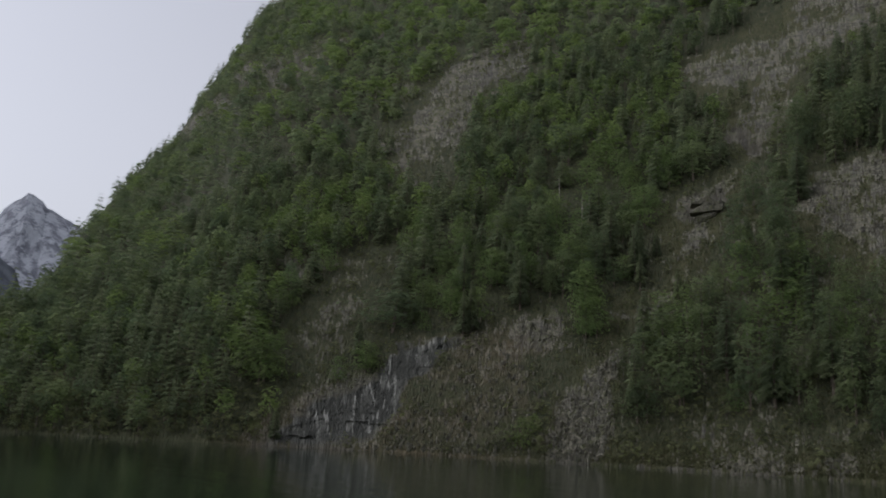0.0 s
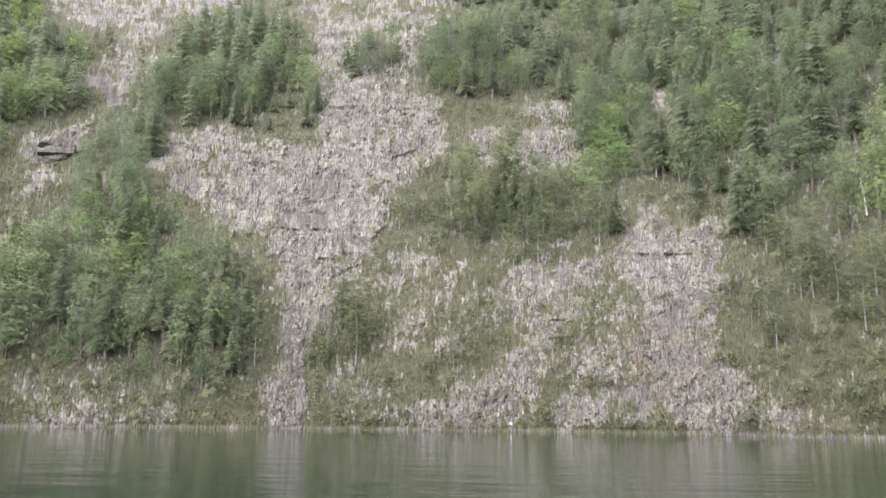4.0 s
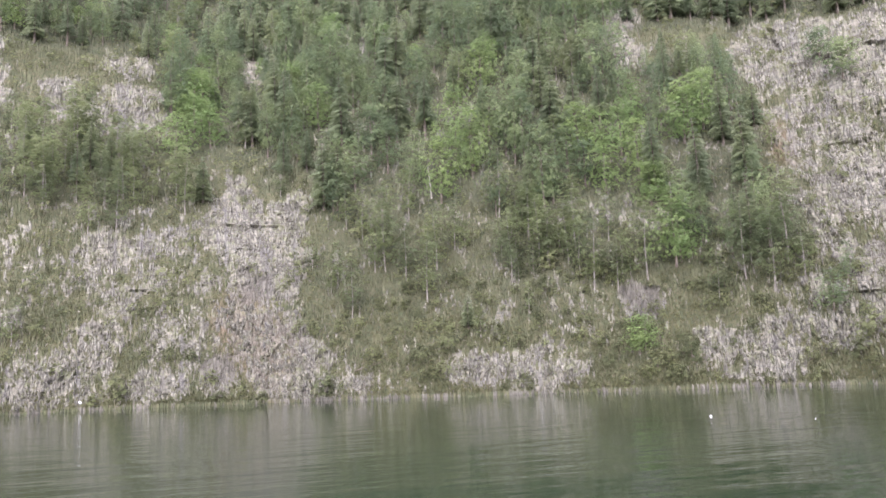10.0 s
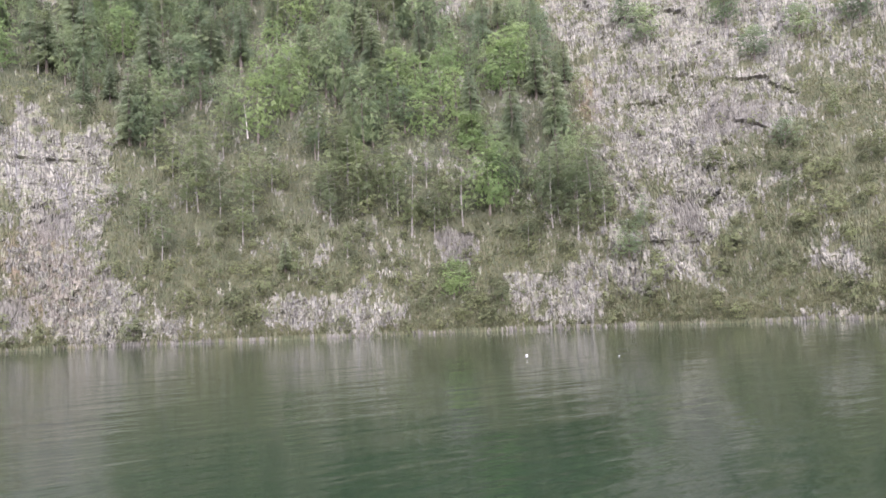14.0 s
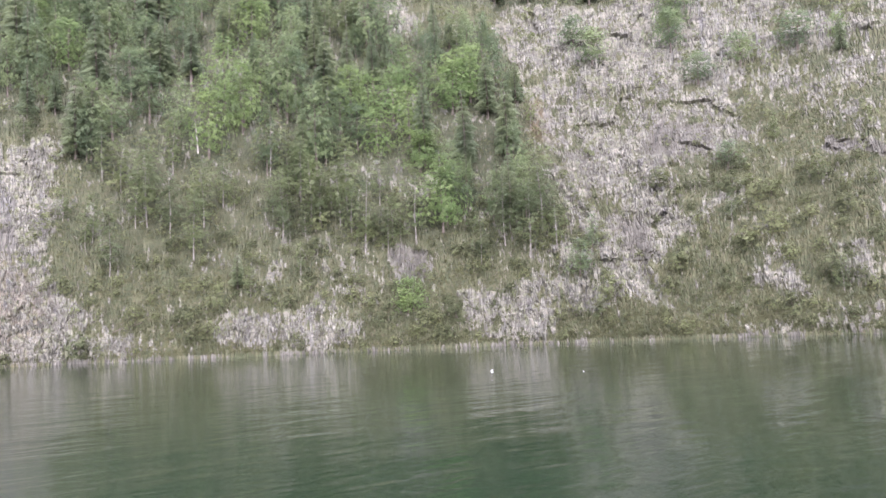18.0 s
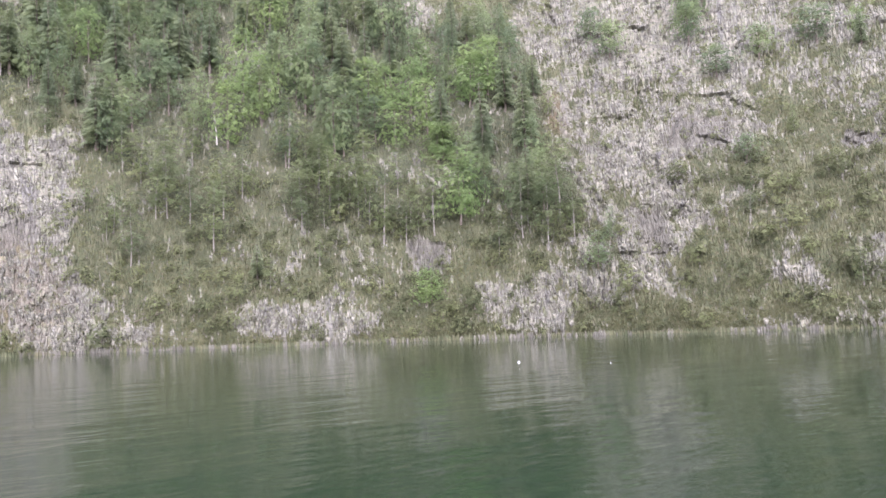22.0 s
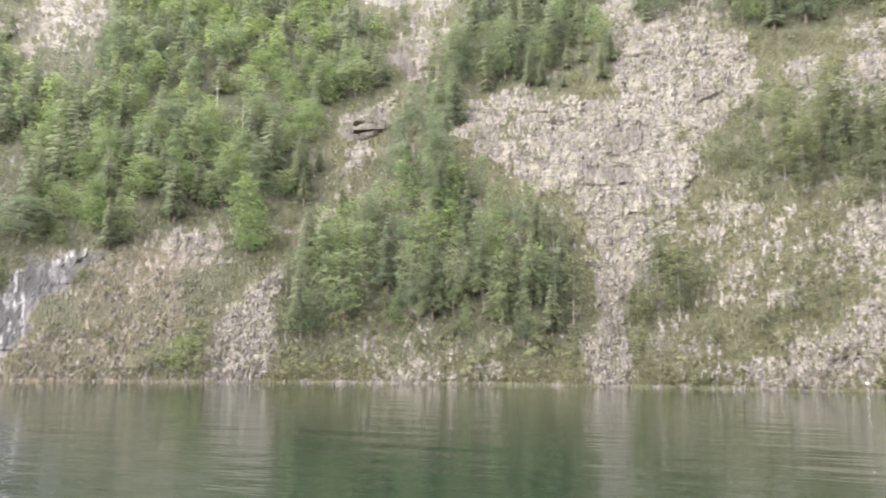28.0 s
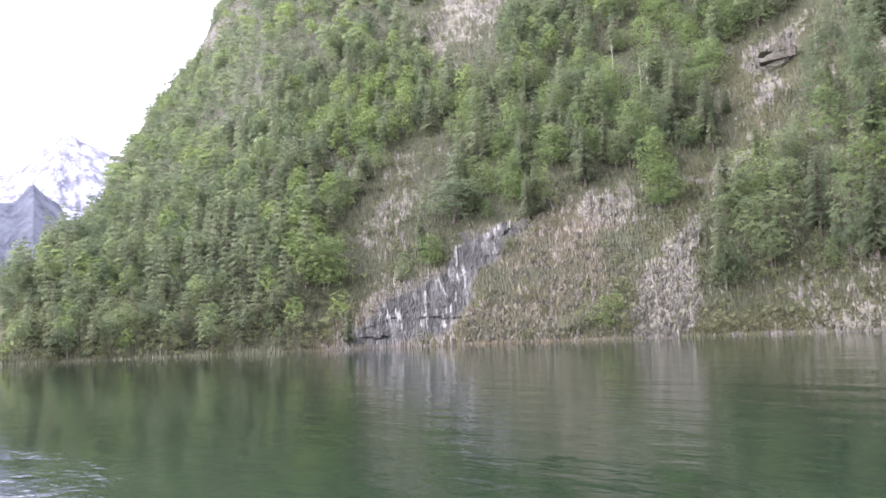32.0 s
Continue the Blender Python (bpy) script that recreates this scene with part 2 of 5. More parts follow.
def alpine_material(name, rock_a, rock_b, snow):
    paint = Paint(name)
    ribs = paint.noise(paint.stretched(1, 1, 0.35), 0.03, 6, 0.65)
    colour = paint.mix(paint.span(ribs, 0.38, 0.62), rock_a, rock_b)
    if snow:
        gullies = paint.noise(paint.stretched(1, 1, 0.5), 0.022, 6, 0.7)
        colour = paint.mix(paint.span(gullies, 0.44, 0.54), colour, (0.44, 0.46, 0.5))
    paint.bump(ribs, 1.0, 20.0)
    return paint.finish(colour, 0.9, 0.1)


HILL, STONE = hillside_material(), stone_material()
BEECH_GREENS = (0.12, 0.162, 0.09), (0.225, 0.28, 0.127), (0.155, 0.185, 0.1), 0.62
BEECH, FAR_BEECH = leaf_material("beech_leaves", *BEECH_GREENS), leaf_material("far_beech_leaves", *BEECH_GREENS, 2.4, True)
LIME_GREENS = (0.18, 0.255, 0.09), (0.25, 0.33, 0.11), (0.21, 0.26, 0.095), 0.55
LIME, FAR_LIME = leaf_material("fresh_leaves", (0.165, 0.24, 0.092), (0.23, 0.305, 0.112), (0.2, 0.25, 0.098), 0.6), leaf_material("far_fresh_leaves", *LIME_GREENS, 2.4, True)
SPRUCE_GREENS = (0.16, 0.2, 0.115), (0.235, 0.275, 0.148), (0.19, 0.205, 0.128), 0.65
SPRUCE, FAR_SPRUCE = leaf_material("spruce_needles", *SPRUCE_GREENS, 6.0), leaf_material("far_spruce_needles", *SPRUCE_GREENS, 2.6, True)
OLIVE_GREENS = (0.125, 0.155, 0.08), (0.2, 0.235, 0.105), (0.18, 0.18, 0.1), 0.6
OLIVE, FAR_OLIVE = leaf_material("young_leaves", *OLIVE_GREENS), leaf_material("far_young_leaves", *OLIVE_GREENS, 3.0, True)
SHRUB = leaf_material("shrub_leaves", (0.1, 0.118, 0.056), (0.18, 0.2, 0.09), (0.17, 0.155, 0.088), 0.5)
GRASS = leaf_material("mountain_grass", (0.06, 0.068, 0.031), (0.1, 0.103, 0.047), (0.135, 0.118, 0.07), 0.3)
BARK, PALE_BARK = bark_material("bark", (0.075, 0.06, 0.045), (0.2, 0.17, 0.135)), bark_material("pale_bark", (0.13, 0.115, 0.09), (0.27, 0.25, 0.21))
DEAD_WOOD = bark_material("dead_wood", (0.32, 0.29, 0.24), (0.56, 0.52, 0.45))
WATER = water_material()
# bluish rock and greyed snow carry the haze of distance in their colours
SNOW_ROCK = alpine_material("snowy_rock", (0.15, 0.16, 0.185), (0.27, 0.28, 0.315), True)
FAR_ROCK = alpine_material("far_rock", (0.08, 0.09, 0.105), (0.15, 0.165, 0.185), False)

# ---- the lie of the land: everything below is told by bearing (degrees east of north) and height (metres) ----
EYE_HEIGHT = 3.3
SKY_B = (-90, -81.6, -78.9, -77, -75.1, -72.7, -70.1, -69, -66.3, -65.3, -60, -50, 75)
SKY_E = (1.5, 4.0, 6.4, 8.4, 12.0, 15.7, 18.7, 21.2, 25.8, 27.7, 31, 34.5, 34.5)


def hashed(ix, iy, seed):
    h = (ix.astype(np.int64) * 374761393 + iy.astype(np.int64) * 668265263 + seed * 974634533) & 0xFFFFFFFF
    h = ((h ^ (h >> 13)) * 1274126177) & 0xFFFFFFFF
    h = (h ^ (h >> 16)) & 0xFFFFFF
    return h / 16777215.0


def value_noise(x, y, seed=0):
    """Smooth noise from -1 to 1."""
    x, y = np.asarray(x, float), np.asarray(y, float)
    ix, iy = np.floor(x), np.floor(y)
    fx, fy = x - ix, y - iy
    fx, fy = fx * fx * (3 - 2 * fx), fy * fy * (3 - 2 * fy)
    a, b = hashed(ix, iy, seed), hashed(ix + 1, iy, seed)
    c, d = hashed(ix, iy + 1, seed), hashed(ix + 1, iy + 1, seed)
    return ((a + (b - a) * fx) * (1 - fy) + (c + (d - c) * fx) * fy) * 2 - 1


def fractal(x, y, seed=0, octaves=4):
    total, size = 0.0, 1.0
    for k in range(octaves):
        total = total + value_noise(x * 2 ** k + 17.3 * k, y * 2 ** k - 9.1 * k, seed + k) * size
        size *= 0.5
    return total / 1.6


def blocks(x, y, seed=0):
    """Blocky noise: the value of the nearest of scattered points, and how near its border is."""
    x, y = np.asarray(x, float), np.asarray(y, float)
    ix, iy = np.floor(x), np.floor(y)
    best = np.full(x.shape, 9.0)
    second = np.full(x.shape, 9.0)
    value = np.zeros(x.shape)
    for dx in (-1, 0, 1):
        for dy in (-1, 0, 1):
            cx, cy = ix + dx, iy + dy
            px, py = cx + hashed(cx, cy, seed), cy + hashed(cx, cy, seed + 1)
            d = np.hypot(px - x, py - y)
            nearer = d < best
            second = np.where(nearer, best, np.minimum(second, d))
            value = np.where(nearer, hashed(cx, cy, seed + 2), value)
            best = np.where(nearer, d, best)
    return value * 2 - 1, second - best


def shore(b):
    """Distance of the waterline."""
    return np.interp(b, (-100, -82, -66, -57, -45, -35, -17, -5, 10, 25, 35, 42, 52, 75), (300, 190, 170, 170, 159, 153, 139, 132, 125, 117, 114, 115, 112, 108))


def gentle(b):
    """Metres inwards for each metre up."""
    return np.interp(b, (-100, -79, -72.7, -70, -66, -60, -50, -38, -25, -12, 5, 25, 38, 50, 75), (3.4, 3.0, 2.5, 2.15, 1.5, 1.25, 1.05, 0.95, 0.85, 0.8, 0.95, 0.85, 0.9, 0.95, 0.9))


def skyline(b):
    """Elevation of the crest, in degrees, seen from the boat."""
    return np.interp(b, SKY_B, SKY_E)


def slope_at(b, z):
    """Distance of the open slope at a bearing and height, with its spurs and gullies but without its rocks."""
    b, z = np.asarray(b, float), np.asarray(z, float)
    s = np.radians(b) * 140
    rise = np.clip(z / 30, 0, 1)
    rib = np.interp(z, (0, 3.5, 10, 18, 30, 46, 59, 77, 120), (53.8, 52.8, 50.2, 48.1, 45.6, 43.9, 42.7, 42.0, 41.0))
    # a spur ends in a slanting rib; beyond it the wall stands back
    spur = np.where(b < rib, -2.6 * np.clip(1 - (rib - b) / 9, 0, 1), 3.2 * np.clip((b - rib) / 0.5, -0.8, 1) * np.clip(1 - (b - rib) / 9, 0, 1)) * np.clip(z / 5, 0, 1)
    return shore(b) + gentle(b) * z + spur + 5.0 * rise * fractal(s / 55, z / 70, 3, 3) + 1.5 * fractal(s / 17, z / 25, 7, 2)


# rounded strips of rock, dark or shaded face and bare earth: bearing, height, bearing, height, radius, strength
LEFT_ROCKS = (
    (-68.5, 226.0, -62.5, 205.0, 17.0, 0.8), (-54.6, 98.9, -51.0, 119.2, 8.8, 0.75), (-51.0, 127.0, -46.3, 162.5, 7.0, 0.7), (-57.2, 44.8, -59.6, 25.0, 3.5, 0.58),
    (-61.5, 49.9, -58.5, 48.4, 3.6, 0.45), (-55.4, 151.1, -54.3, 154.5, 6.4, 0.5), (-62.6, 226.6, -57.3, 225.6, 7.6, 0.55),
    (-62.4, 1.3, -59.7, 1.9, 2.5, 0.8), (-58.9, 3.9, -56.0, 6.8, 4.8, 1), (-54.9, 11.4, -53.2, 20.2, 2.9, 1),
    (-52.1, 23.3, -50.2, 26.1, 1.8, 1), (-49.0, 27.2, -43.6, 29.7, 3.0, 0.7), (-46.0, 27.7, -46.1, 22.1, 2.2, 0.85),
    (-50.3, 18.0, -46.3, 14.4, 4.0, 0.45), (-52.4, 5.1, -47.5, 9.9, 3.4, 0.45))
# outlines of bare rock: share of rock, then bearing and height of each corner
EAST_FACES = (
    (0.86, (42.1, 77.3), (42.6, 59.2), (43.8, 46.1), (45.4, 30.3), (48.0, 18.3), (50.0, 10.0), (52.7, 3.5), (52.0, 8.0), (51.6, 11.5), (53.0, 10.4), (54.6, 13.7), (55.1, 16.4), (53.8, 21.5), (52.9, 28.1), (55.2, 31.4), (57.7, 29.6), (58.6, 34.7), (58.6, 67.4)),
    (0.56, (58.6, 67.4), (58.6, 34.7), (57.7, 29.6), (62.9, 28.6), (66.5, 23.9), (67.6, 58.5)),
    (0.75, (57.4, 10.2), (60.5, 11.0), (63.3, 6.6), (61.0, 5.7), (57.9, 6.9)),
    (0.85, (63.3, 13.0), (66.1, 13.6), (65.7, 3.1), (64.3, 5.4), (63.2, 10.1)),
    (0.9, (55.3, 0.3), (58.1, 1.9), (65.6, 1.9), (65.2, 0), (55.9, 0)),)
EAST_FOOT = (
    (0.95, (38.0, 7.8), (39.1, 9.4), (41.8, 7.4), (43.9, 10.8), (48.1, 8.5), (48.9, 5.9), (45.6, 3.7), (44.5, 1.4), (41.5, 0.1), (39.6, 1.7), (38.3, 4.4)),
    (0.85, (20.9, 4.3), (23.5, 6.5), (26.9, 5.4), (28.4, 6.9), (31.4, 4.2), (31.0, 1.0), (28.2, 0.5), (23.7, 0.5), (21.6, 1.7)),
    (0.7, (25.1, 12.5), (26.7, 25.7), (27.5, 23.9), (26.7, 13.3), (26.1, 6.3), (25.2, 8.0)),
    (0.9, (33.6, 12.6), (34.9, 14.4), (36.3, 13.4), (36.1, 10.4), (33.6, 10.2)),
    (0.6, (34.8, 75.4), (36.4, 75.7), (36.5, 62.3), (35.0, 61.0)),
    (0.55, (53.0, 18.7), (56.1, 23.1), (58.5, 21.5), (58.0, 17.7), (55.5, 17.3)),)
BUTTRESS = (
    (0.55, (44.3, 13.5), (46.4, 18.1), (49.0, 9.2), (48.1, 8.5)),
    (0.85, (-17.1, 110.5), (-13.9, 111.4), (-14.5, 95.9), (-11.1, 92.6), (-10.8, 110.0), (-7.8, 115.6), (-8.4, 87.8), (-6.8, 82.1), (-7.1, 62.2), (-14.1, 60.3), (-15.4, 78.6)),
    (1.0, (-22.2, 65.6), (-18.7, 66.5), (-15.9, 60.1), (-14.2, 61.1), (-7.1, 63.1), (-8.6, 52.7), (-10.4, 46.1), (-11.7, 34.6), (-13.1, 27.2), (-14.5, 18.9), (-17.0, 13.3), (-16.3, 9.5), (-17.5, 0.6), (-19.4, 0.7), (-17.8, 14.3), (-17.7, 19.4), (-18.6, 27.1), (-18.2, 39.5), (-20.0, 45.0), (-21.9, 43.3)),
    (0.9, (-5.2, 68.4), (-2.9, 70.8), (-2.7, 63.0), (-0.5, 71.2), (2.8, 69.6), (2.3, 56.0), (-2.0, 54.7), (-4.4, 58.1)),)
CENTRE_FACES = (
    (0.65, (-0.9, 82.0), (2.1, 81.8), (2.1, 72.7), (-0.5, 72.4)),
    (0.85, (6.1, 90.2), (7.7, 98.8), (10.6, 86.8), (10.5, 72.3), (7.7, 74.1)),
    (0.65, (14.1, 90.6), (17.9, 88.6), (19.5, 78.8), (17.0, 77.5), (14.2, 83.1)),
    (0.85, (33.3, 87.1), (36.8, 82.2), (36.3, 59.2), (34.2, 64.6)),
    (1.0, (5.9, 35.5), (7.1, 45.1), (8.3, 41.6), (9.5, 34.2), (11.5, 40.0), (12.7, 38.9), (12.2, 29.7), (12.5, 20.1), (12.0, 14.0), (13.4, 7.3), (12.7, 0), (9.1, 0), (8.4, 4.9), (6.6, 14.4), (6.4, 25.4), (5.7, 32.0)),)
CENTRE_FOOT = (
    (0.56, (-14.0, 22.7), (-9.9, 36.1), (-6.2, 32.0), (-2.7, 27.0), (-0.4, 32.1), (5.1, 32.1), (6.2, 23.1), (6.6, 14.4), (9.1, 0.3), (-7.0, 0.2), (-11.6, 0.9), (-11.7, 4.8), (-6.7, 5.5), (-4.9, 11.0), (-2.7, 17.0), (-6.8, 19.2), (-10.0, 13.1), (-11.6, 20.4)),
    (0.85, (-4.9, 4.5), (-3.4, 12.9), (-0.4, 14.8), (1.1, 12.8), (0.4, 4.3), (4.2, 10.6), (7.3, 7.6), (7.8, 1.1), (-7.0, 0.2), (-6.7, 4.6)),
    (0.8, (-6.8, 17.0), (-5.0, 17.5), (-5.1, 12.9), (-6.8, 13.5)),
    (0.85, (11.9, 3.9), (13.4, 4.7), (16.0, 2.9), (15.9, 0), (12.2, 0)),)
WEST_FACES = (
    (0.78, (21.2, 5.5), (23.8, 6.6), (25.5, 7.2), (29.3, 7.0), (31.4, 3.9), (29.0, 0.1), (26.7, 1.5), (22.2, 1.6)),
    (0.75, (25.0, 11.5), (26.1, 13.1), (26.3, 7.2), (24.8, 6.9)),
    (0.74, (-56.1, 105.2), (-53.9, 118.8), (-52.1, 150.9), (-48.6, 177.7), (-45.9, 177.8), (-45.2, 150.6), (-49.4, 131.8), (-50.2, 109.9), (-52.6, 95.0), (-53.8, 83.9), (-55.3, 95.7)),
    (0.74, (-35.0, 127.8), (-31.3, 140.4), (-27.4, 135.8), (-26.2, 159.1), (-24.5, 168.5), (-19.0, 156.4), (-20.7, 136.9), (-23.6, 122.7), (-25.7, 118.1), (-27.0, 97.9), (-27.8, 87.8), (-30.4, 79.9), (-31.5, 92.9), (-29.5, 112.3), (-33.3, 119.1)),)
GULLY_FACES = (
    (0.7, (-19.0, 156.4), (-5.6, 131.5), (-7.2, 114.6), (-12.6, 105.8), (-14.7, 86.2), (-16.3, 90.2), (-17.0, 119.0)),
    (0.95, (-26.8, 55.2), (-26.1, 70.7), (-22.8, 71.9), (-20.0, 65.1), (-15.6, 64.5), (-15.2, 78.0), (-11.2, 85.6), (-6.9, 79.1), (-6.7, 61.8), (-9.4, 49.3), (-15.7, 48.6), (-18.5, 34.3), (-21.2, 37.7), (-23.6, 48.1)),
    (1.2, (-43.3, 0), (-43.6, 3.9), (-42.0, 10.5), (-40.3, 17.7), (-38.4, 21.8), (-39.0, 10.6), (-39.4, 0)),
    (1.15, (-38.6, 32.2), (-36.7, 33.3), (-34.6, 41.6), (-35.1, 35.7), (-37.0, 28.6)),
    (1.0, (-34.9, 58.0), (-34.0, 67.5), (-31.3, 72.3), (-31.1, 60.2), (-32.1, 56.0)),
    (0.9, (-34.5, 55.9), (-32.4, 56.5), (-32.9, 47.2), (-33.9, 47.4)),)
SHORE_FACES = (
    (0.85, (-46.4, 31.3), (-43.1, 30.0), (-43.4, 23.5), (-46.2, 25.8)),
    (1.1, (43.8, 36.0), (45.7, 28.5), (48.4, 18.6), (50.0, 10.9), (52.7, 3.5), (51.3, 4.0), (48.8, 9.2), (47.2, 16.7), (44.8, 28.8)),
    (0.8, (-34.6, 0.3), (-32.4, 2.0), (-24.7, 3.6), (-22.8, 0.9), (-34.2, 0)),)
# outlines of closed woods, as far as their crowns reach in the camera's view
EAST_WOODS = (
    (1, (9.5, 77.2), (34.4, 75.5), (35.0, 61.4), (41.6, 69.0), (42.6, 57.5), (43.9, 41.9), (42.6, 35.6), (45.7, 26.8), (44.9, 18.4), (39.4, 19.6), (36.5, 18.3), (34.0, 26.0), (30.4, 25.7), (27.4, 30.2), (24.0, 31.7), (20.3, 30.4), (16.1, 32.3), (13.0, 37.2), (12.2, 45.0), (9.3, 39.5)),
    (0.8, (47.6, 57.3), (49.5, 63.8), (50.3, 56.4), (49.7, 52.4), (47.7, 52.4)),
    (0.8, (52.4, 52.2), (52.9, 71.0), (55.6, 69.3), (55.4, 50.8), (53.8, 50.0)),
    (0.8, (62.7, 47.1), (63.8, 62.8), (65.4, 61.1), (65.1, 46.8), (63.7, 45.1)),
    (0.8, (46.7, 9.5), (47.3, 15.0), (48.8, 13.8), (48.8, 8.4)),)
CENTRE_WOODS = (
    (1, (-7.4, 115.8), (33.3, 87.1), (33.9, 64.9), (36.3, 59.8), (35.4, 28.1), (32.5, 24.0), (30.0, 29.1), (26.5, 28.0), (23.0, 32.0), (20.3, 31.8), (17.6, 28.4), (13.8, 31.9), (12.7, 41.9), (8.3, 47.1), (5.9, 47.7), (3.1, 48.9), (2.8, 71.7), (0.3, 82.5), (-2.1, 81.7), (-6.8, 82.1), (-8.1, 90.2), (-10.7, 92.9)),
    (1, (-38.5, 3.1), (-39.0, 13.0), (-38.2, 28.6), (-34.7, 37.6), (-32.9, 47.2), (-31.3, 60.3), (-26.8, 45.6), (-24.8, 38.9), (-20.8, 34.7), (-18.9, 29.1), (-18.5, 17.3), (-19.0, 6.9), (-22.4, 3.5), (-28.6, 3.7), (-32.4, 6.0), (-37.7, 2.2)),)
SPUR_WOODS = (
    (1, (-31.3, 61.2), (-30.2, 77.7), (-26.9, 88.4), (-25.7, 118.1), (-21.1, 130.3), (-17.0, 109.4), (-16.3, 90.2), (-15.6, 78.2), (-16.0, 68.5), (-18.4, 74.4), (-20.0, 67.0), (-22.8, 74.1), (-26.1, 70.7), (-27.2, 52.6)),
    (0.9, (-14.7, 93.2), (-12.6, 105.8), (-9.2, 105.1), (-7.2, 114.6), (0.8, 121.7), (0.3, 81.7), (-3.6, 83.0), (-6.8, 83.2), (-11.2, 86.6), (-14.3, 83.7)),
    (1, (-43.2, 34.3), (-41.5, 47.8), (-35.3, 47.5), (-38.3, 42.4), (-39.0, 32.9), (-40.3, 20.3), (-41.4, 20.2)),)
WEST_WOODS = (
(1, (-41.8, 128.2), (-31.1, 105.8), (-32.0, 80.1), (-35.2, 69.9), (-35.9, 57.5), (-35.4, 48.0), (-35.6, 39.6), (-38.8, 33.4), (-40.7, 21.6), (-43.0, 19.7), (-43.4, 30.9), (-44.9, 34.5)),
    (1, (-45.1, 183.8), (-24.9, 169.1), (-26.6, 159.8), (-31.7, 142.8), (-35.0, 129.5), (-33.7, 108.9), (-31.1, 90.0), (-30.6, 77.8), (-32.2, 72.6), (-35.4, 65.6), (-38.6, 61.4), (-41.6, 55.3), (-43.9, 77.0)),)
# outlines of thin young growth
EAST_THICKETS = (
    (0.8, (12.8, 33.6), (20.3, 30.9), (27.4, 30.2), (34.0, 26.0), (36.5, 18.3), (44.5, 19.0), (46.3, 14.2), (41.2, 13.9), (34.1, 15.5), (31.7, 15.7), (27.8, 15.1), (25.5, 13.4), (22.6, 15.6), (19.0, 14.0), (16.6, 14.3), (13.5, 13.6)),
    (0.85, (-10.0, 46.1), (-7.1, 58.4), (-5.2, 58.9), (-2.0, 53.8), (3.1, 50.6), (6.3, 47.7), (5.3, 36.3), (1.1, 32.7), (-0.8, 30.2), (-2.8, 32.6), (-7.0, 33.4), (-9.6, 37.4)),
    (0.85, (13.0, 32.1), (17.6, 28.4), (22.9, 31.4), (29.9, 26.9), (35.3, 25.2), (35.0, 16.1), (29.5, 13.5), (22.6, 16.4), (17.4, 15.3), (13.1, 11.9), (12.7, 22.4)),)
WEST_THICKETS = (
    (0.9, (-16.2, 13.3), (-13.3, 20.5), (-11.5, 17.3), (-10.7, 9.3), (-8.9, 8.3), (-13.0, 2.7), (-15.7, 4.5)),)
ALL_FACES = EAST_FACES + EAST_FOOT + BUTTRESS + CENTRE_FACES + CENTRE_FOOT + WEST_FACES + GULLY_FACES + SHORE_FACES
ALL_WOODS = WEST_WOODS + EAST_WOODS + CENTRE_WOODS + SPUR_WOODS
ALL_THICKETS = EAST_THICKETS + WEST_THICKETS
# the wet streaked cliff and the bare brown slope beside it
WET_FACE = (
(1, (-62.5, 0), (-60.2, 5.2), (-58.7, 10.8), (-55.8, 12.8), (-53.7, 24.5), (-50.3, 27.8), (-49.5, 26.1), (-50.8, 20.6), (-52.6, 14.6), (-52.8, 8.5), (-54.9, 2.6), (-58.9, 0.1)),)
BROWN_SLOPE = (
    (1, (-52.5, 13.3), (-49.6, 24.4), (-46.5, 27.7), (-43.6, 23.8), (-45.0, 15.1), (-44.8, 8.0), (-47.7, 0), (-55.7, 0.1), (-53.0, 6.8)),)
# dark rock, plus caves and overhangs whose shade is painted in
DARK_AND_SHADED_FACES = (
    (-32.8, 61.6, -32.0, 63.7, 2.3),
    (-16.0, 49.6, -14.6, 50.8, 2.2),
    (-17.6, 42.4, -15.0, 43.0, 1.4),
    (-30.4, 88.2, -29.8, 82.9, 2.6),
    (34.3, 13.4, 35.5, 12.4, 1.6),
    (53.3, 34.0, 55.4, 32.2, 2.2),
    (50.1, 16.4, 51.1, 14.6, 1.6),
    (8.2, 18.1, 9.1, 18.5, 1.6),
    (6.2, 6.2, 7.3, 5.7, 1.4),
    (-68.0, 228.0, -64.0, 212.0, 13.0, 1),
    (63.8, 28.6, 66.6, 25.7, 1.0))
BROWN_GROUND = (
    (-49.9, 19.2, -46.3, 12.0, 7.0),
    (-52.4, 5.1, -48.0, 5.5, 5.6),
    (44.4, 43.6, 44.9, 36.9, 1.3),
    (7.8, 12.6, 10.1, 6.7, 2.8),
    (-63.4, 3.6, -58.2, 4.9, 3.5))
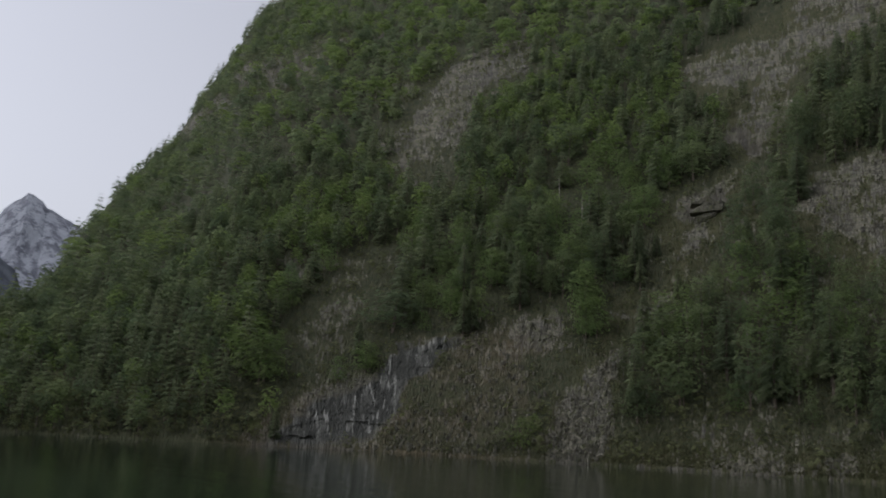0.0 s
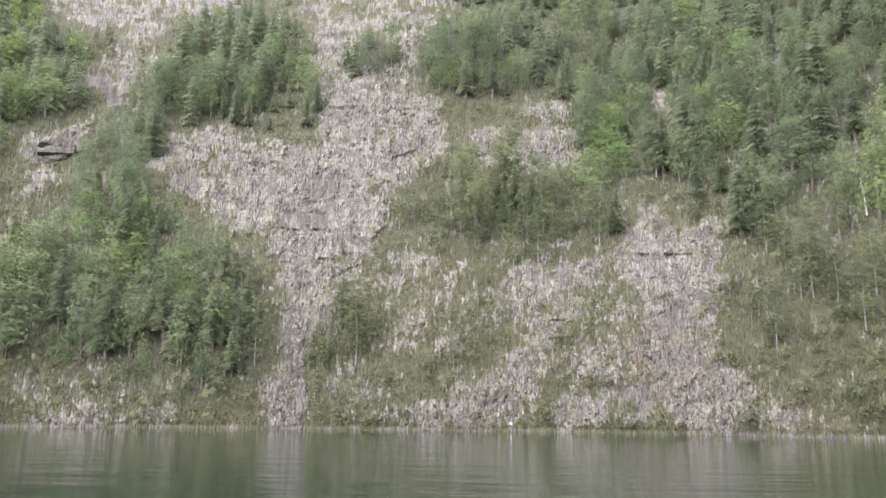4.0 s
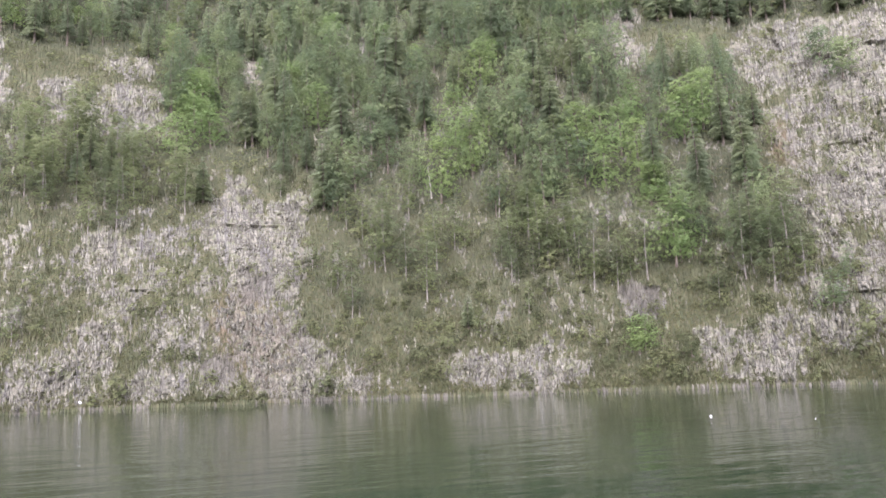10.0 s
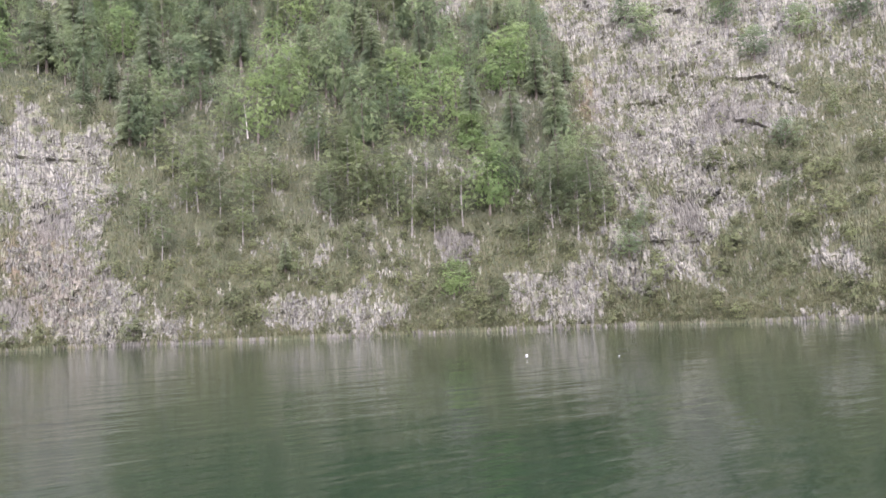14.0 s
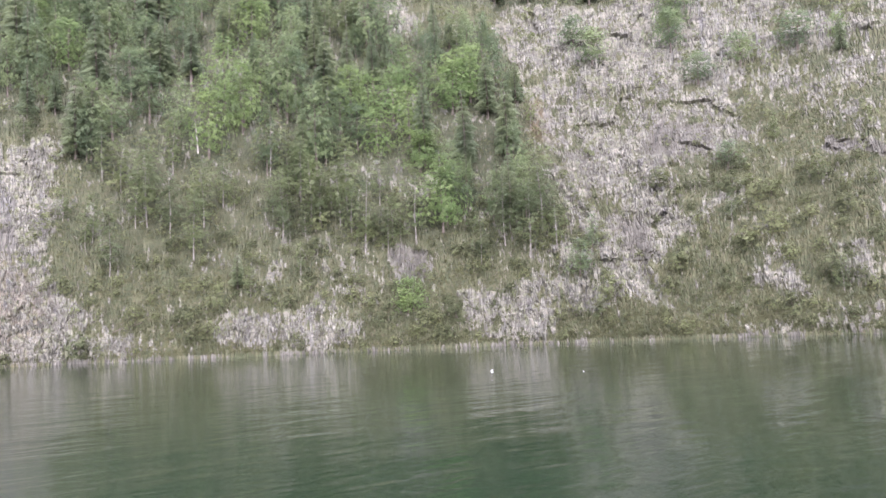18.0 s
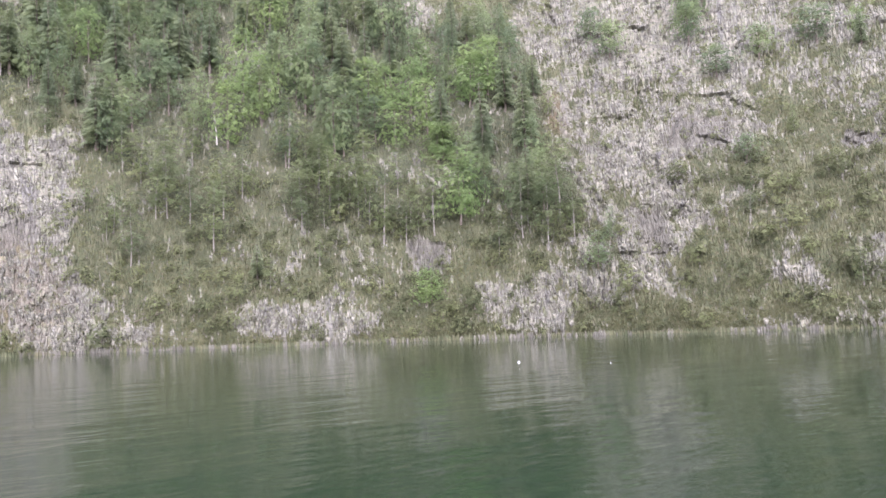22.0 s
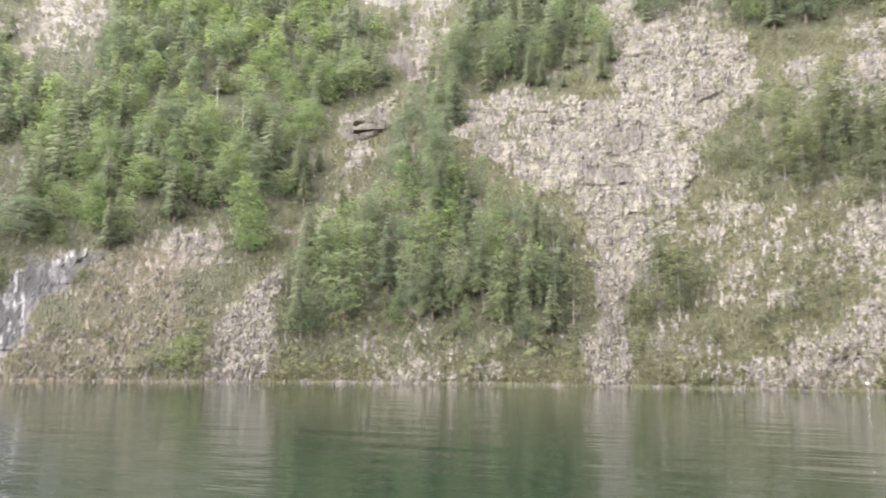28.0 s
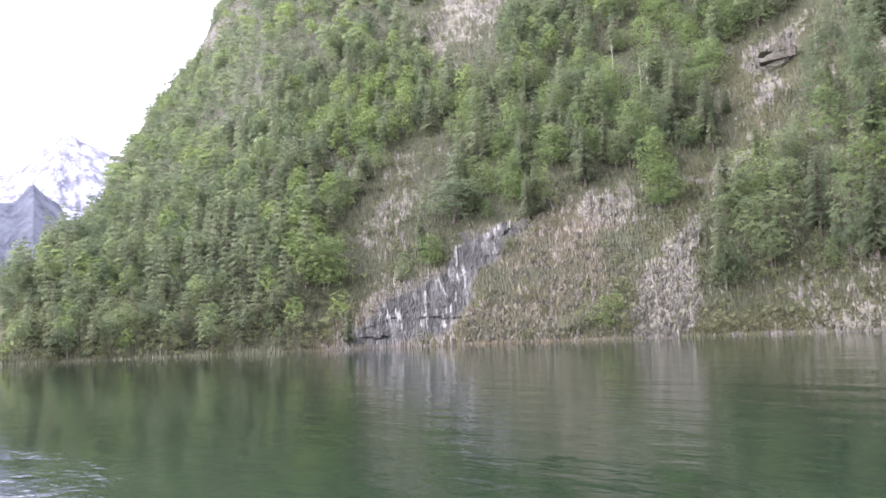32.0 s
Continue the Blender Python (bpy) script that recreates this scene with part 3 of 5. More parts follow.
# bearing, foot, height and width of trees that stand out
FINE_TREES = (
    (-28.3, 22.8, 19.0, 12.3),
    (-47.4, 39.9, 10.4, 9.7),
    (-54.2, 27.7, 10.6, 14.5),
    (37.5, 18.1, 12.8, 7.8),
    (4.9, 48.4, 18.2, 12.1),
    (23.0, 33.6, 28.0, 11.4),
    (25.4, 39.6, 21.3, 9.6),
    (34.5, 32.3, 20.6, 10.1),
    (38.7, 41.9, 11.8, 9.1),
    (36.2, 29.7, 7.9, 6.9),
    (17.0, 38.1, 21.8, 9.8),
    (30.8, 31.7, 17.2, 9.1),
    (-55.9, 16.8, 7.5, 6.2),
    (-63.0, 12.8, 12.4, 11.1),
    (-34.5, 11.8, 14.1, 9.8),
    (-35.4, 7.6, 19.1, 7.4),
    (-33.5, 74.1, 10.8, 10.8),
    (-39.6, 75.7, 15.9, 11.1),
    (-42.2, 85.7, 13.5, 11.8),
    (34.7, 5.0, 5.7, 4.9),
    (5.0, 60.2, 13.2, 9.2),
    (48.8, 52.6, 8.0, 7.0),
    (47.6, 58.8, 7.0, 6.0),
    (54.2, 53.9, 9.0, 7.0),
    (55.8, 44.8, 6.0, 6.0),
    (58.6, 48.2, 7.0, 6.0),
    (62.2, 50.2, 8.0, 7.0),
    (57.2, 26.0, 5.0, 5.0),
    (46.8, 9.4, 6.0, 5.0))
# ground that trees leave free
CLEARINGS = (
    (-52.5, 2.9, -46.1, 22.1, 5.2), (-43.3, 26.7, -50.1, 8.1, 5.3), (-59.3, 4.0, -55.3, 6.7, 4.6), (-54.5, 8.9, -52.1, 21.2, 3.1),
    (-41.8, 3.4, -39.0, 20.1, 4.0), (-38.5, 23.9, -37.9, 31.9, 1.5), (-37.9, 32.2, -33.1, 44.6, 1.8), (-33.0, 47.8, -32.5, 66.3, 4.8),
    (-30.5, 74.5, -27.9, 92.5, 3.2), (-59.7, 26.2, -55.9, 47.8, 4.9), (-52.7, 101.1, -50.9, 141.7, 8.5), (-42.2, 64.5, -41.2, 77.1, 2.2),
    (-16.8, 9.2, -16.4, 16.3, 1.6), (-25.2, 62.4, -14.4, 58.4, 4.8), (-11.2, 76.8, -11.5, 44.8, 5.7), (6.5, 32.6, 11.9, 30.7, 2.8))
# overhanging ledges: bearing and height of both ends
LEDGES = (
    (5.3, 32.3, 12.1, 30.6), (-18.6, 39.9, -14.5, 39.6), (-15.5, 31.8, -13.6, 32.6), (-47.2, 11.0, -45.2, 11.7),
    (-52.3, 10.9, -49.4, 10.0), (-61.1, 2.5, -58.9, 2.2), (-52.5, 1.3, -51.5, 1.7), (-33.9, 57.2, -31.8, 60.7),
    (-33.8, 64.4, -31.8, 63.4), (53.8, 32.6, 56.4, 29.7), (62.8, 29.3, 66.1, 25.4),
    (61.9, 13.6, 63.3, 11.4), (-52.1, 22.0, -50.2, 25.0), (0.4, 18.8, 4.2, 17.2))
# bearing, foot, height, lean
DEAD_TREES = ((-41.2, 57.2, 10.4, 2), (-42.8, 69.4, 9.0, 1), (-49.1, 44.4, 8.0, 4), (-40.7, 62.0, 7.0, -4), (21.1, 35.5, 6.5, -5))


def covered(lists, b, z):
    """How strongly a place is covered by rounded strips (bearing, height, bearing, height, radius, strength)."""
    b, z = np.asarray(b, float), np.asarray(z, float)
    out = np.zeros(b.shape)
    for strips in lists:
        for b0, z0, b1, z1, radius, *rest in strips:
            strength = rest[0] if rest else 1.0
            reach = 0.5 * (slope_at(np.array(b0), np.array(z0)) + slope_at(np.array(b1), np.array(z1)))
            ax, ay = radians(b0) * reach, z0 / 1.25
            bx, by = radians(b1) * reach, z1 / 1.25
            px, py = np.radians(b) * reach, z / 1.25
            along = np.clip(((px - ax) * (bx - ax) + (py - ay) * (by - ay)) / max((bx - ax) ** 2 + (by - ay) ** 2, 1e-6), 0, 1)
            d = np.hypot(px - ax - along * (bx - ax), py - ay - along * (by - ay)) / radius
            out = np.maximum(out, strength * np.clip(1.55 - 0.75 * d, 0, 1) * (d < 2.1))
    return out


# loose pale stones
SCREE = ((-16.0, 18.5, -17.2, 9.2, 1.5), (-17.3, 6.5, -17.1, 1.5, 2.8), (-41.6, 2.0, -40.6, 9.7, 4.0), (-40.3, 13.0, -39.0, 20.1, 2.0), (7.5, 14.6, 11.4, 3.2, 2.6))


def inside(shapes, b, z, soft=1.4):
    """How far a place lies within outlines (share, corners by bearing and height), from 0 to the share."""
    b, z = np.asarray(b, float), np.asarray(z, float)
    flat_x, flat_y, out = np.radians(b).ravel() * 150, z.ravel() / 1.25, np.zeros(b.size)
    for share, *corners in shapes:
        x, y = np.radians([p[0] for p in corners]) * 150, np.array([p[1] for p in corners]) / 1.25
        near = np.nonzero((flat_x > x.min() - soft) & (flat_x < x.max() + soft) & (flat_y > y.min() - soft) & (flat_y < y.max() + soft))[0]
        if not len(near):
            continue
        px, py = flat_x[near], flat_y[near]
        within, far = np.zeros(len(near), bool), np.full(len(near), 99.0)
        for x0, y0, x1, y1 in zip(x, y, np.roll(x, -1), np.roll(y, -1)):
            crosses = (y0 > py) != (y1 > py)
            within ^= crosses & (px < (x1 - x0) * (py - y0) / (y1 - y0 if y1 != y0 else 1e-9) + x0)
            along = np.clip(((px - x0) * (x1 - x0) + (py - y0) * (y1 - y0)) / max((x1 - x0) ** 2 + (y1 - y0) ** 2, 1e-6), 0, 1)
            far = np.minimum(far, np.hypot(px - x0 - along * (x1 - x0), py - y0 - along * (y1 - y0)))
        out[near] = np.maximum(out[near], share * np.clip(0.5 + np.where(within, far, -far) / (2 * soft), 0, 1))
    return out.reshape(b.shape)


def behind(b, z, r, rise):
    """Height of the slope that a tree of that height hides from the camera with its top."""
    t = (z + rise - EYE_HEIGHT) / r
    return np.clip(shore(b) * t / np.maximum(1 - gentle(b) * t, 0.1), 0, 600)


def ragged_place(b, z):
    """A place shifted a little, so that borders grow uneven."""
    s = np.radians(b) * 140
    return b + 0.6 * fractal(s / 2.2, z / 2.5, 111, 3) + 0.9 * fractal(s / 7, z / 6, 115, 2) * np.clip(z / 6, 0, 1), z + (1.5 * fractal(s / 2.5, z / 2.2, 113, 3) + 2.4 * fractal(s / 7, z / 7, 117, 2)) * np.clip(z / 5, 0.2, 1)


def bare_faces(b, z):
    """Where the larger bare faces lie, with ragged borders."""
    s = np.radians(b) * 140
    reach = np.clip(slope_at(b, z) / 140, 1, 3)
    shift = (3.4 * fractal(s / 9, z / 11, 91, 3) + 1.0 * fractal(s / 2.5, z / 4, 93, 2)) * reach
    lift = (3.0 * fractal(s / 10, z / 8, 95, 3) + 0.8 * fractal(s / 3, z / 3, 97, 2)) * reach * np.clip(z / 12, 0.1, 1)
    west = covered((LEFT_ROCKS,), b + np.degrees(shift / slope_at(b, z)) * np.clip(z / 12, 0.25, 1), z + lift)
    return np.maximum(west * 0.8, inside(ALL_FACES, *ragged_place(b, z)))


def rock_cover(b, z):
    """Share of bare rock at a place, from 0 to 1."""
    s = np.radians(b) * 140
    wanted = bare_faces(b, z)
    east = np.clip((b + 40) / 8, 0, 1) * np.clip((85 - z) / 30, 0, 1)
    wanted = np.maximum(wanted, 0.02 + 0.22 * east)
    wanted = np.maximum(wanted, 0.42 * np.clip(1.3 - z / 0.8, 0, 1) * np.clip((b + 66) / 10, 0.2, 1))
    ragged = 0.22 * fractal(s / 2.0, z / 2.4, 31, 3) + 0.42 * fractal(s / 5, z / 3.4, 37, 2) + 0.26 * fractal(s / 15, z / 9, 39, 2)
    # ledges of turf run across the eastern wall
    ragged = ragged + np.clip((b - 36) / 8, 0, 1) * (0.26 * fractal(s / 9 + 0.02 * z, (z + 0.12 * s) / 2.6, 45, 2) - 0.03 + 0.2 * fractal(s / 22, z / 14, 49, 2))
    rock = np.clip(wanted * 0.9 + ragged * np.clip(0.2 + 1.6 * wanted, 0, 1) + 0.02, 0, 1)
    rock = np.maximum(rock, 0.85 * covered((SCREE,), *ragged_place(b, z)) ** 2)
    rock = np.maximum(rock * (1 - 0.1 * inside(BROWN_SLOPE, b, z)), inside(WET_FACE, *ragged_place(b, z), 0.7))
    return np.maximum(rock, 0.95 * np.clip(covered((DARK_AND_SHADED_FACES,), *ragged_place(b, z)) * 1.5 - 0.4, 0, 1))


def wood_cover(b, z):
    """Share of closed woodland at a place."""
    west = np.clip((-41.0 - b + 1.0 * fractal(z / 9, b / 3, 53, 2)) / 1.0, 0, 1) * np.clip((z + 2) / 4, 0.6, 1)
    far_west = np.clip((-33.5 - b) / 2, 0, 1) * np.clip((z - 62) / 6, 0, 1)
    brow = np.clip((z - np.interp(b, (-42, -30, -10, 0, 10, 35, 68), (175, 165, 130, 118, 95, 74, 66))) / 3, 0, 0.95)
    return np.maximum(np.maximum(np.maximum(west, far_west), brow), inside(ALL_WOODS, b + 0.8 * fractal(b / 2.5, z / 7, 119, 2), z + 2.5 * fractal(b / 3, z / 9, 123, 2)))


def relief(b, z, rock):
    """How far the rocks stand out of the slope."""
    s = np.radians(b) * 140
    big, gap = blocks(s / 5.5 + 0.3 * fractal(s / 8, z / 8, 5, 2), z / 6.5, 11)
    mid, gap2 = blocks(s / 1.0, z / 2.6, 17)
    ribs = 1 - np.abs(fractal(s / 2.4, z / 14, 23, 3)) * 2
    fine = fractal(s / 0.9, z / 1.8, 29, 2)
    bed = (z + 0.9 * fractal(s / 14, z / 9, 43, 2) + 0.05 * s) / 5.2
    ledge = (bed - np.floor(bed)) * np.clip(0.5 + 1.6 * fractal(s / 16, z / 8, 47, 2), 0, 1)
    out = 0.65 * ledge + 0.5 * big + 0.24 * mid + 0.6 * ribs + 0.24 * fine - 0.32 * np.clip(0.12 - gap2, 0, 1) / 0.12
    # the eastern wall is built of larger beds and blocks
    out = out + np.clip((b - 38) / 8, 0, 1) * (0.15 * ledge + 0.35 * big + 0.6 * fractal(s / 7, z / 5, 121, 2))
    firm = np.clip((rock - 0.25) * 1.7, 0, 1)
    hollow = np.maximum(covered((DARK_AND_SHADED_FACES,), *ragged_place(b, z)), 0.7 * inside(WET_FACE, b, z))
    out = out * (1 - 0.25 * hollow) - 0.9 * hollow
    for b0, z0, b1, z1 in LEDGES:
        along = (b - b0) / (b1 - b0)
        over = z - (z0 + (z1 - z0) * along) - 0.35 * fractal(s / 1.7, s * 0, 101, 2)
        ends = np.clip(along * 6, 0, 1) * np.clip((1 - along) * 6, 0, 1)
        out = out + ends * np.where(over > 0, 0.6 * np.clip(1 - over / 3.5, 0, 1), -0.4 * np.clip(1 + over / 1.2, 0, 1)) * np.clip(0.75 + 1.4 * fractal(s / 2.2, s * 0 + z0, 103, 2), 0, 1)
    return firm * out + (1 - firm) * 0.35 * fractal(s / 4, z / 5, 41, 2)


def ground_at(b, z):
    """Points of the hillside, by bearing and height."""
    b, z = np.asarray(b, float), np.asarray(z, float)
    r = slope_at(b, z) - relief(b, z, rock_cover(b, z)) * np.clip((z + 1) / 2.5, 0.15, 1)
    a = np.radians(b)
    return np.stack([r * np.sin(a), r * np.cos(a), z], -1)


def crest_height(b):
    """Height at which the slope meets the skyline."""
    t = np.tan(np.radians(skyline(b)))
    return np.clip(shore(b) * t / np.maximum(1 - gentle(b) * t, 0.1), 5, 580)


def sheet(name, points, material, layers=()):
    """A mesh from a grid of points (rows, columns, 3)."""
    rows, columns = points.shape[:2]
    mesh = bpy.data.meshes.new(name)
    index = np.arange(rows * columns).reshape(rows, columns)
    quads = np.stack([index[:-1, :-1], index[:-1, 1:], index[1:, 1:], index[1:, :-1]], -1).reshape(-1, 4)
    mesh.from_pydata(points.reshape(-1, 3), [], quads.tolist())
    for key, values in layers:
        if values.ndim == 3:
            mesh.attributes.new(key, "FLOAT_VECTOR", "POINT").data.foreach_set("vector", values.astype(np.float32).ravel())
        else:
            mesh.attributes.new(key, "FLOAT", "POINT").data.foreach_set("value", values.astype(np.float32).ravel())
    mesh.materials.append(material)
    mesh.update()
    return new(name, mesh)


# ---- the large structure ----
def build_hillside():
    columns, rows = 1100, 270
    b = np.linspace(-84, 68, columns)
    top = crest_height(b)
    t = np.linspace(0, 1, rows)
    # rows lie at even steps of the view up the slope
    rise = np.tan(np.radians(skyline(b)[None, :] * t[:, None]))
    z = np.minimum(shore(b) * rise / np.maximum(1 - gentle(b) * rise, 0.1), top)
    z = np.concatenate([np.full((1, columns), -2.5), z])
    z[1] = -0.4
    bb = np.broadcast_to(b, z.shape)
    points = ground_at(bb, z)
    rock = rock_cover(bb, z)
    wood = np.maximum(wood_cover(bb, z), 0.6 * inside(ALL_THICKETS, *ragged_place(bb, z), 3.0)) * (1 - rock)
    uneven = ragged_place(bb, z)
    # the shade of caves and overhangs goes into the colour along with dark rock
    dark = np.clip(covered((DARK_AND_SHADED_FACES,), *uneven) * 1.2 - 0.3, 0, 0.8)
    wet = inside(WET_FACE, *uneven, 0.7)
    # stones stay wet along the water's edge
    dark = np.maximum(dark, 0.92 * np.clip(1.5 - z / 0.6, 0, 1))
    brown = np.maximum(covered((BROWN_GROUND,), bb, z), inside(BROWN_SLOPE, *uneven)) * (1 - wet)
    # behind the crest the ground falls away
    a = np.radians(b)
    back = []
    for step, drop in ((25, 3), (90, 25), (300, 140)):
        r = np.hypot(points[-1, :, 0], points[-1, :, 1]) + step
        back.append(np.stack([r * np.sin(a), r * np.cos(a), np.maximum(points[-1, :, 2] - drop, -3)], -1))
    points = np.concatenate([points, np.stack(back)])
    extend = lambda v: np.concatenate([v, np.repeat(v[-1:], 3, 0)])
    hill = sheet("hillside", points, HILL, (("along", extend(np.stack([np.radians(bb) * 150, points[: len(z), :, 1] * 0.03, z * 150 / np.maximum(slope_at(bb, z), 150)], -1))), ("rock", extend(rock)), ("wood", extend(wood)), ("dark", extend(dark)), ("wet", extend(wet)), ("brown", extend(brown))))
    hill.data.polygons.foreach_set("use_smooth", np.zeros(len(hill.data.polygons), bool))
    tagged(hill, "steep limestone mountainside with grassy ledges above the lake", "mountainside", kind="structure")


def build_lake():
    ring = np.array([0.0, 40, 80, 110, 150, 220, 400, 900, 2000, 4600])
    a = np.linspace(-math.pi, math.pi, 97)
    points = np.stack([ring[:, None] * np.sin(a), ring[:, None] * np.cos(a), np.zeros((10, 97))], -1)
    lake = sheet("water", points[1:], WATER)
    bm = bmesh.new()
    bm.from_mesh(lake.data)
    bmesh.ops.remove_doubles(bm, verts=bm.verts, dist=0.01)
    bmesh.ops.holes_fill(bm, edges=bm.edges, sides=96)
    for f in bm.faces:
        if f.normal.z < 0:
            f.normal_flip()
    outer = [f for f in bm.faces if len(f.verts) > 4 and max(v.co.length for v in f.verts) > 500]
    bmesh.ops.delete(bm, geom=outer, context="FACES_ONLY")
    bm.to_mesh(lake.data)
    bm.free()
    tagged(lake, "calm deep green lake with faint ripples", "lake", kind="structure")


def build_peaks():
    for name, label, distance, depth, crest_b, crest_e, material, seed in (
            ("snowy_mountain", "distant snow-streaked rocky peaks fading into cloud", 2700, 900, (-110, -95, -84, -80.5, -78.6, -77.2, -75.5, -73, -60), (9, 11, 9.5, 11.2, 13.6, 13.0, 12.2, 11, 7), SNOW_ROCK, 61),
            ("far_ridge", "dark blue wooded ridge across the lake", 1500, 420, (-110, -90, -82, -80, -78.6, -77.6, -76.5, -70), (8, 9.5, 8.8, 9.8, 9.2, 6.5, 2.0, 1), FAR_ROCK, 71)):
        b = np.linspace(-112, -58, 180)
        t = np.linspace(0, 1, 44)[:, None]
        crest = np.tan(np.radians(np.interp(b, crest_b, crest_e))) * (distance + depth)
        crest = crest * (1 + 0.05 * fractal(b * 0.9, b * 0, seed, 4))
        z = -10 + (crest[None, :] + 10) * t
        bb = np.broadcast_to(b, z.shape)
        s = np.radians(bb) * distance
        r = distance + depth * t ** 0.8 - 90 * depth / 900 * (1 - np.abs(fractal(s / 260, z / 500, seed + 3, 5)) * 2) * np.sin(np.pi * np.clip(t, 0.02, 0.98))
        a = np.radians(bb)
        ob = sheet(name, np.stack([r * np.sin(a), r * np.cos(a), z], -1), material)
        tagged(ob, label, "mountain", kind="structure")


build_hillside()
build_lake()
build_peaks()

# ---- trees ----
rng = np.random.default_rng(5)


def leaf_quads(centres, size, flat, grow, heart=None):
    """Small four-cornered leaf sprays round the given centres, turned away from the crown's heart."""
    n = len(centres)
    normal = grow.normal(size=(n, 3))
    normal[:, 2] = np.abs(normal[:, 2]) + flat
    if heart is not None:
        out = centres - heart
        normal = normal * 0.45 + 1.5 * out / np.maximum(np.linalg.norm(out, axis=1), 0.01)[:, None]
    normal /= np.linalg.norm(normal, axis=1)[:, None]
    side = np.cross(normal, grow.normal(size=(n, 3)))
    side /= np.linalg.norm(side, axis=1)[:, None]
    up = np.cross(normal, side)
    w = (size * grow.uniform(0.6, 1.35, n))[:, None]
    h = w * grow.uniform(0.55, 1.0, n)[:, None]
    bend = normal * w * grow.uniform(-0.25, 0.25, n)[:, None]
    return np.stack([centres - side * w, centres - up * h + bend, centres + side * w * 0.9, centres + up * h + bend], 1)


def tube(path, radii, sides=5):
    """Points and faces of a tapered tube."""
    points, faces = [], []
    for k, (p, r) in enumerate(zip(path, radii)):
        for j in range(sides):
            a = 2 * math.pi * j / sides
            points.append((p[0] + r * math.cos(a), p[1] + r * math.sin(a), p[2]))
        if k:
            for j in range(sides):
                i = (k - 1) * sides
                faces.append((i + j, i + (j + 1) % sides, i + sides + (j + 1) % sides, i + sides + j))
    return points, faces


def trunk_shape(height, radius, limbs, grow, reach, start=0.35, sides=5):
    lean = grow.normal(0, 0.02, 2) * height
    path = [(lean[0] * t + 0.1 * math.sin(5 * t + lean[1]), lean[1] * t, height * t - 0.8 * (t == 0)) for t in (0, 0.15, 0.4, 0.7, 1)]
    points, faces = tube(path, [radius * 1.35, radius, radius * 0.75, radius * 0.45, radius * 0.1], sides)
    for k in range(limbs):
        t = start + (0.95 - start) * (k + 0.5) / limbs
        a = k * 2.4 + grow.uniform(0, 1)
        foot = np.array([lean[0] * t, lean[1] * t, height * t])
        length = reach * (1.1 - 0.6 * t) * grow.uniform(0.7, 1.1)
        tip = foot + np.array([math.cos(a) * length, math.sin(a) * length, length * grow.uniform(0.25, 0.7)])
        more, extra = tube([foot, (foot + tip) / 2 + (0, 0, -0.1), tip], [radius * 0.4, radius * 0.25, radius * 0.06], 3)
        base = len(points)
        points += more
        faces += [tuple(i + base for i in f) for f in extra]
    return points, faces


def beech_leaves(grow, height, width, clusters, each, size, low=0.28, flat=0.5, tall=0.1):
    """A broad crown in uneven tiers, with gaps."""
    out = []
    for k in range(clusters):
        t = low + (1 - low) * ((k + grow.uniform(0, 1)) / clusters)
        wide = math.sin(math.pi * min(0.97, 0.14 + 0.86 * (t - low) / (1.02 - low)) ** 0.8) ** 0.75
        a = k * 2.39996 + grow.uniform(-0.5, 0.5)
        d = width / 2 * wide * grow.uniform(0.35, 0.95)
        centre = np.array([math.cos(a) * d, math.sin(a) * d, height * t * grow.uniform(0.95, 1.02)])
        spread = np.array([0.17, 0.17, tall]) * width * grow.uniform(0.7, 1.25)
        pts = centre + grow.normal(size=(each, 3)) * spread
        pts[:, 2] -= 0.25 * np.hypot(pts[:, 0] - centre[0], pts[:, 1] - centre[1])
        out.append(pts)
    pts = np.concatenate(out)
    pts[:, 2] = np.clip(pts[:, 2], height * low * 0.6, height * 1.02)
    return leaf_quads(pts, size, flat, grow, np.array([0, 0, height * (0.35 + 0.4 * low)]))


def far_crown(grow, height, width, lumps, each, size):
    """A crown seen from afar: rounded clumps of foliage, one above the other."""
    out = []
    for k in range(lumps):
        t = (k + 0.5) / lumps
        a, d = k * 2.39996 + grow.uniform(-0.5, 0.5), width * 0.3 * math.sqrt(max(0.05, 1.05 - t)) * grow.uniform(0.5, 1.1)
        heart = np.array([math.cos(a) * d, math.sin(a) * d, height * (0.36 + 0.48 * t)])
        radius = width * grow.uniform(0.2, 0.28)
        way = grow.normal(size=(each, 3)) + (0, 0, 0.35)
        way /= np.linalg.norm(way, axis=1)[:, None]
        out.append(leaf_quads(heart + way * radius * (1, 1, 1.05), size * radius, 0.2, grow, heart - (0, 0, radius * 0.5)))
    return np.concatenate(out)


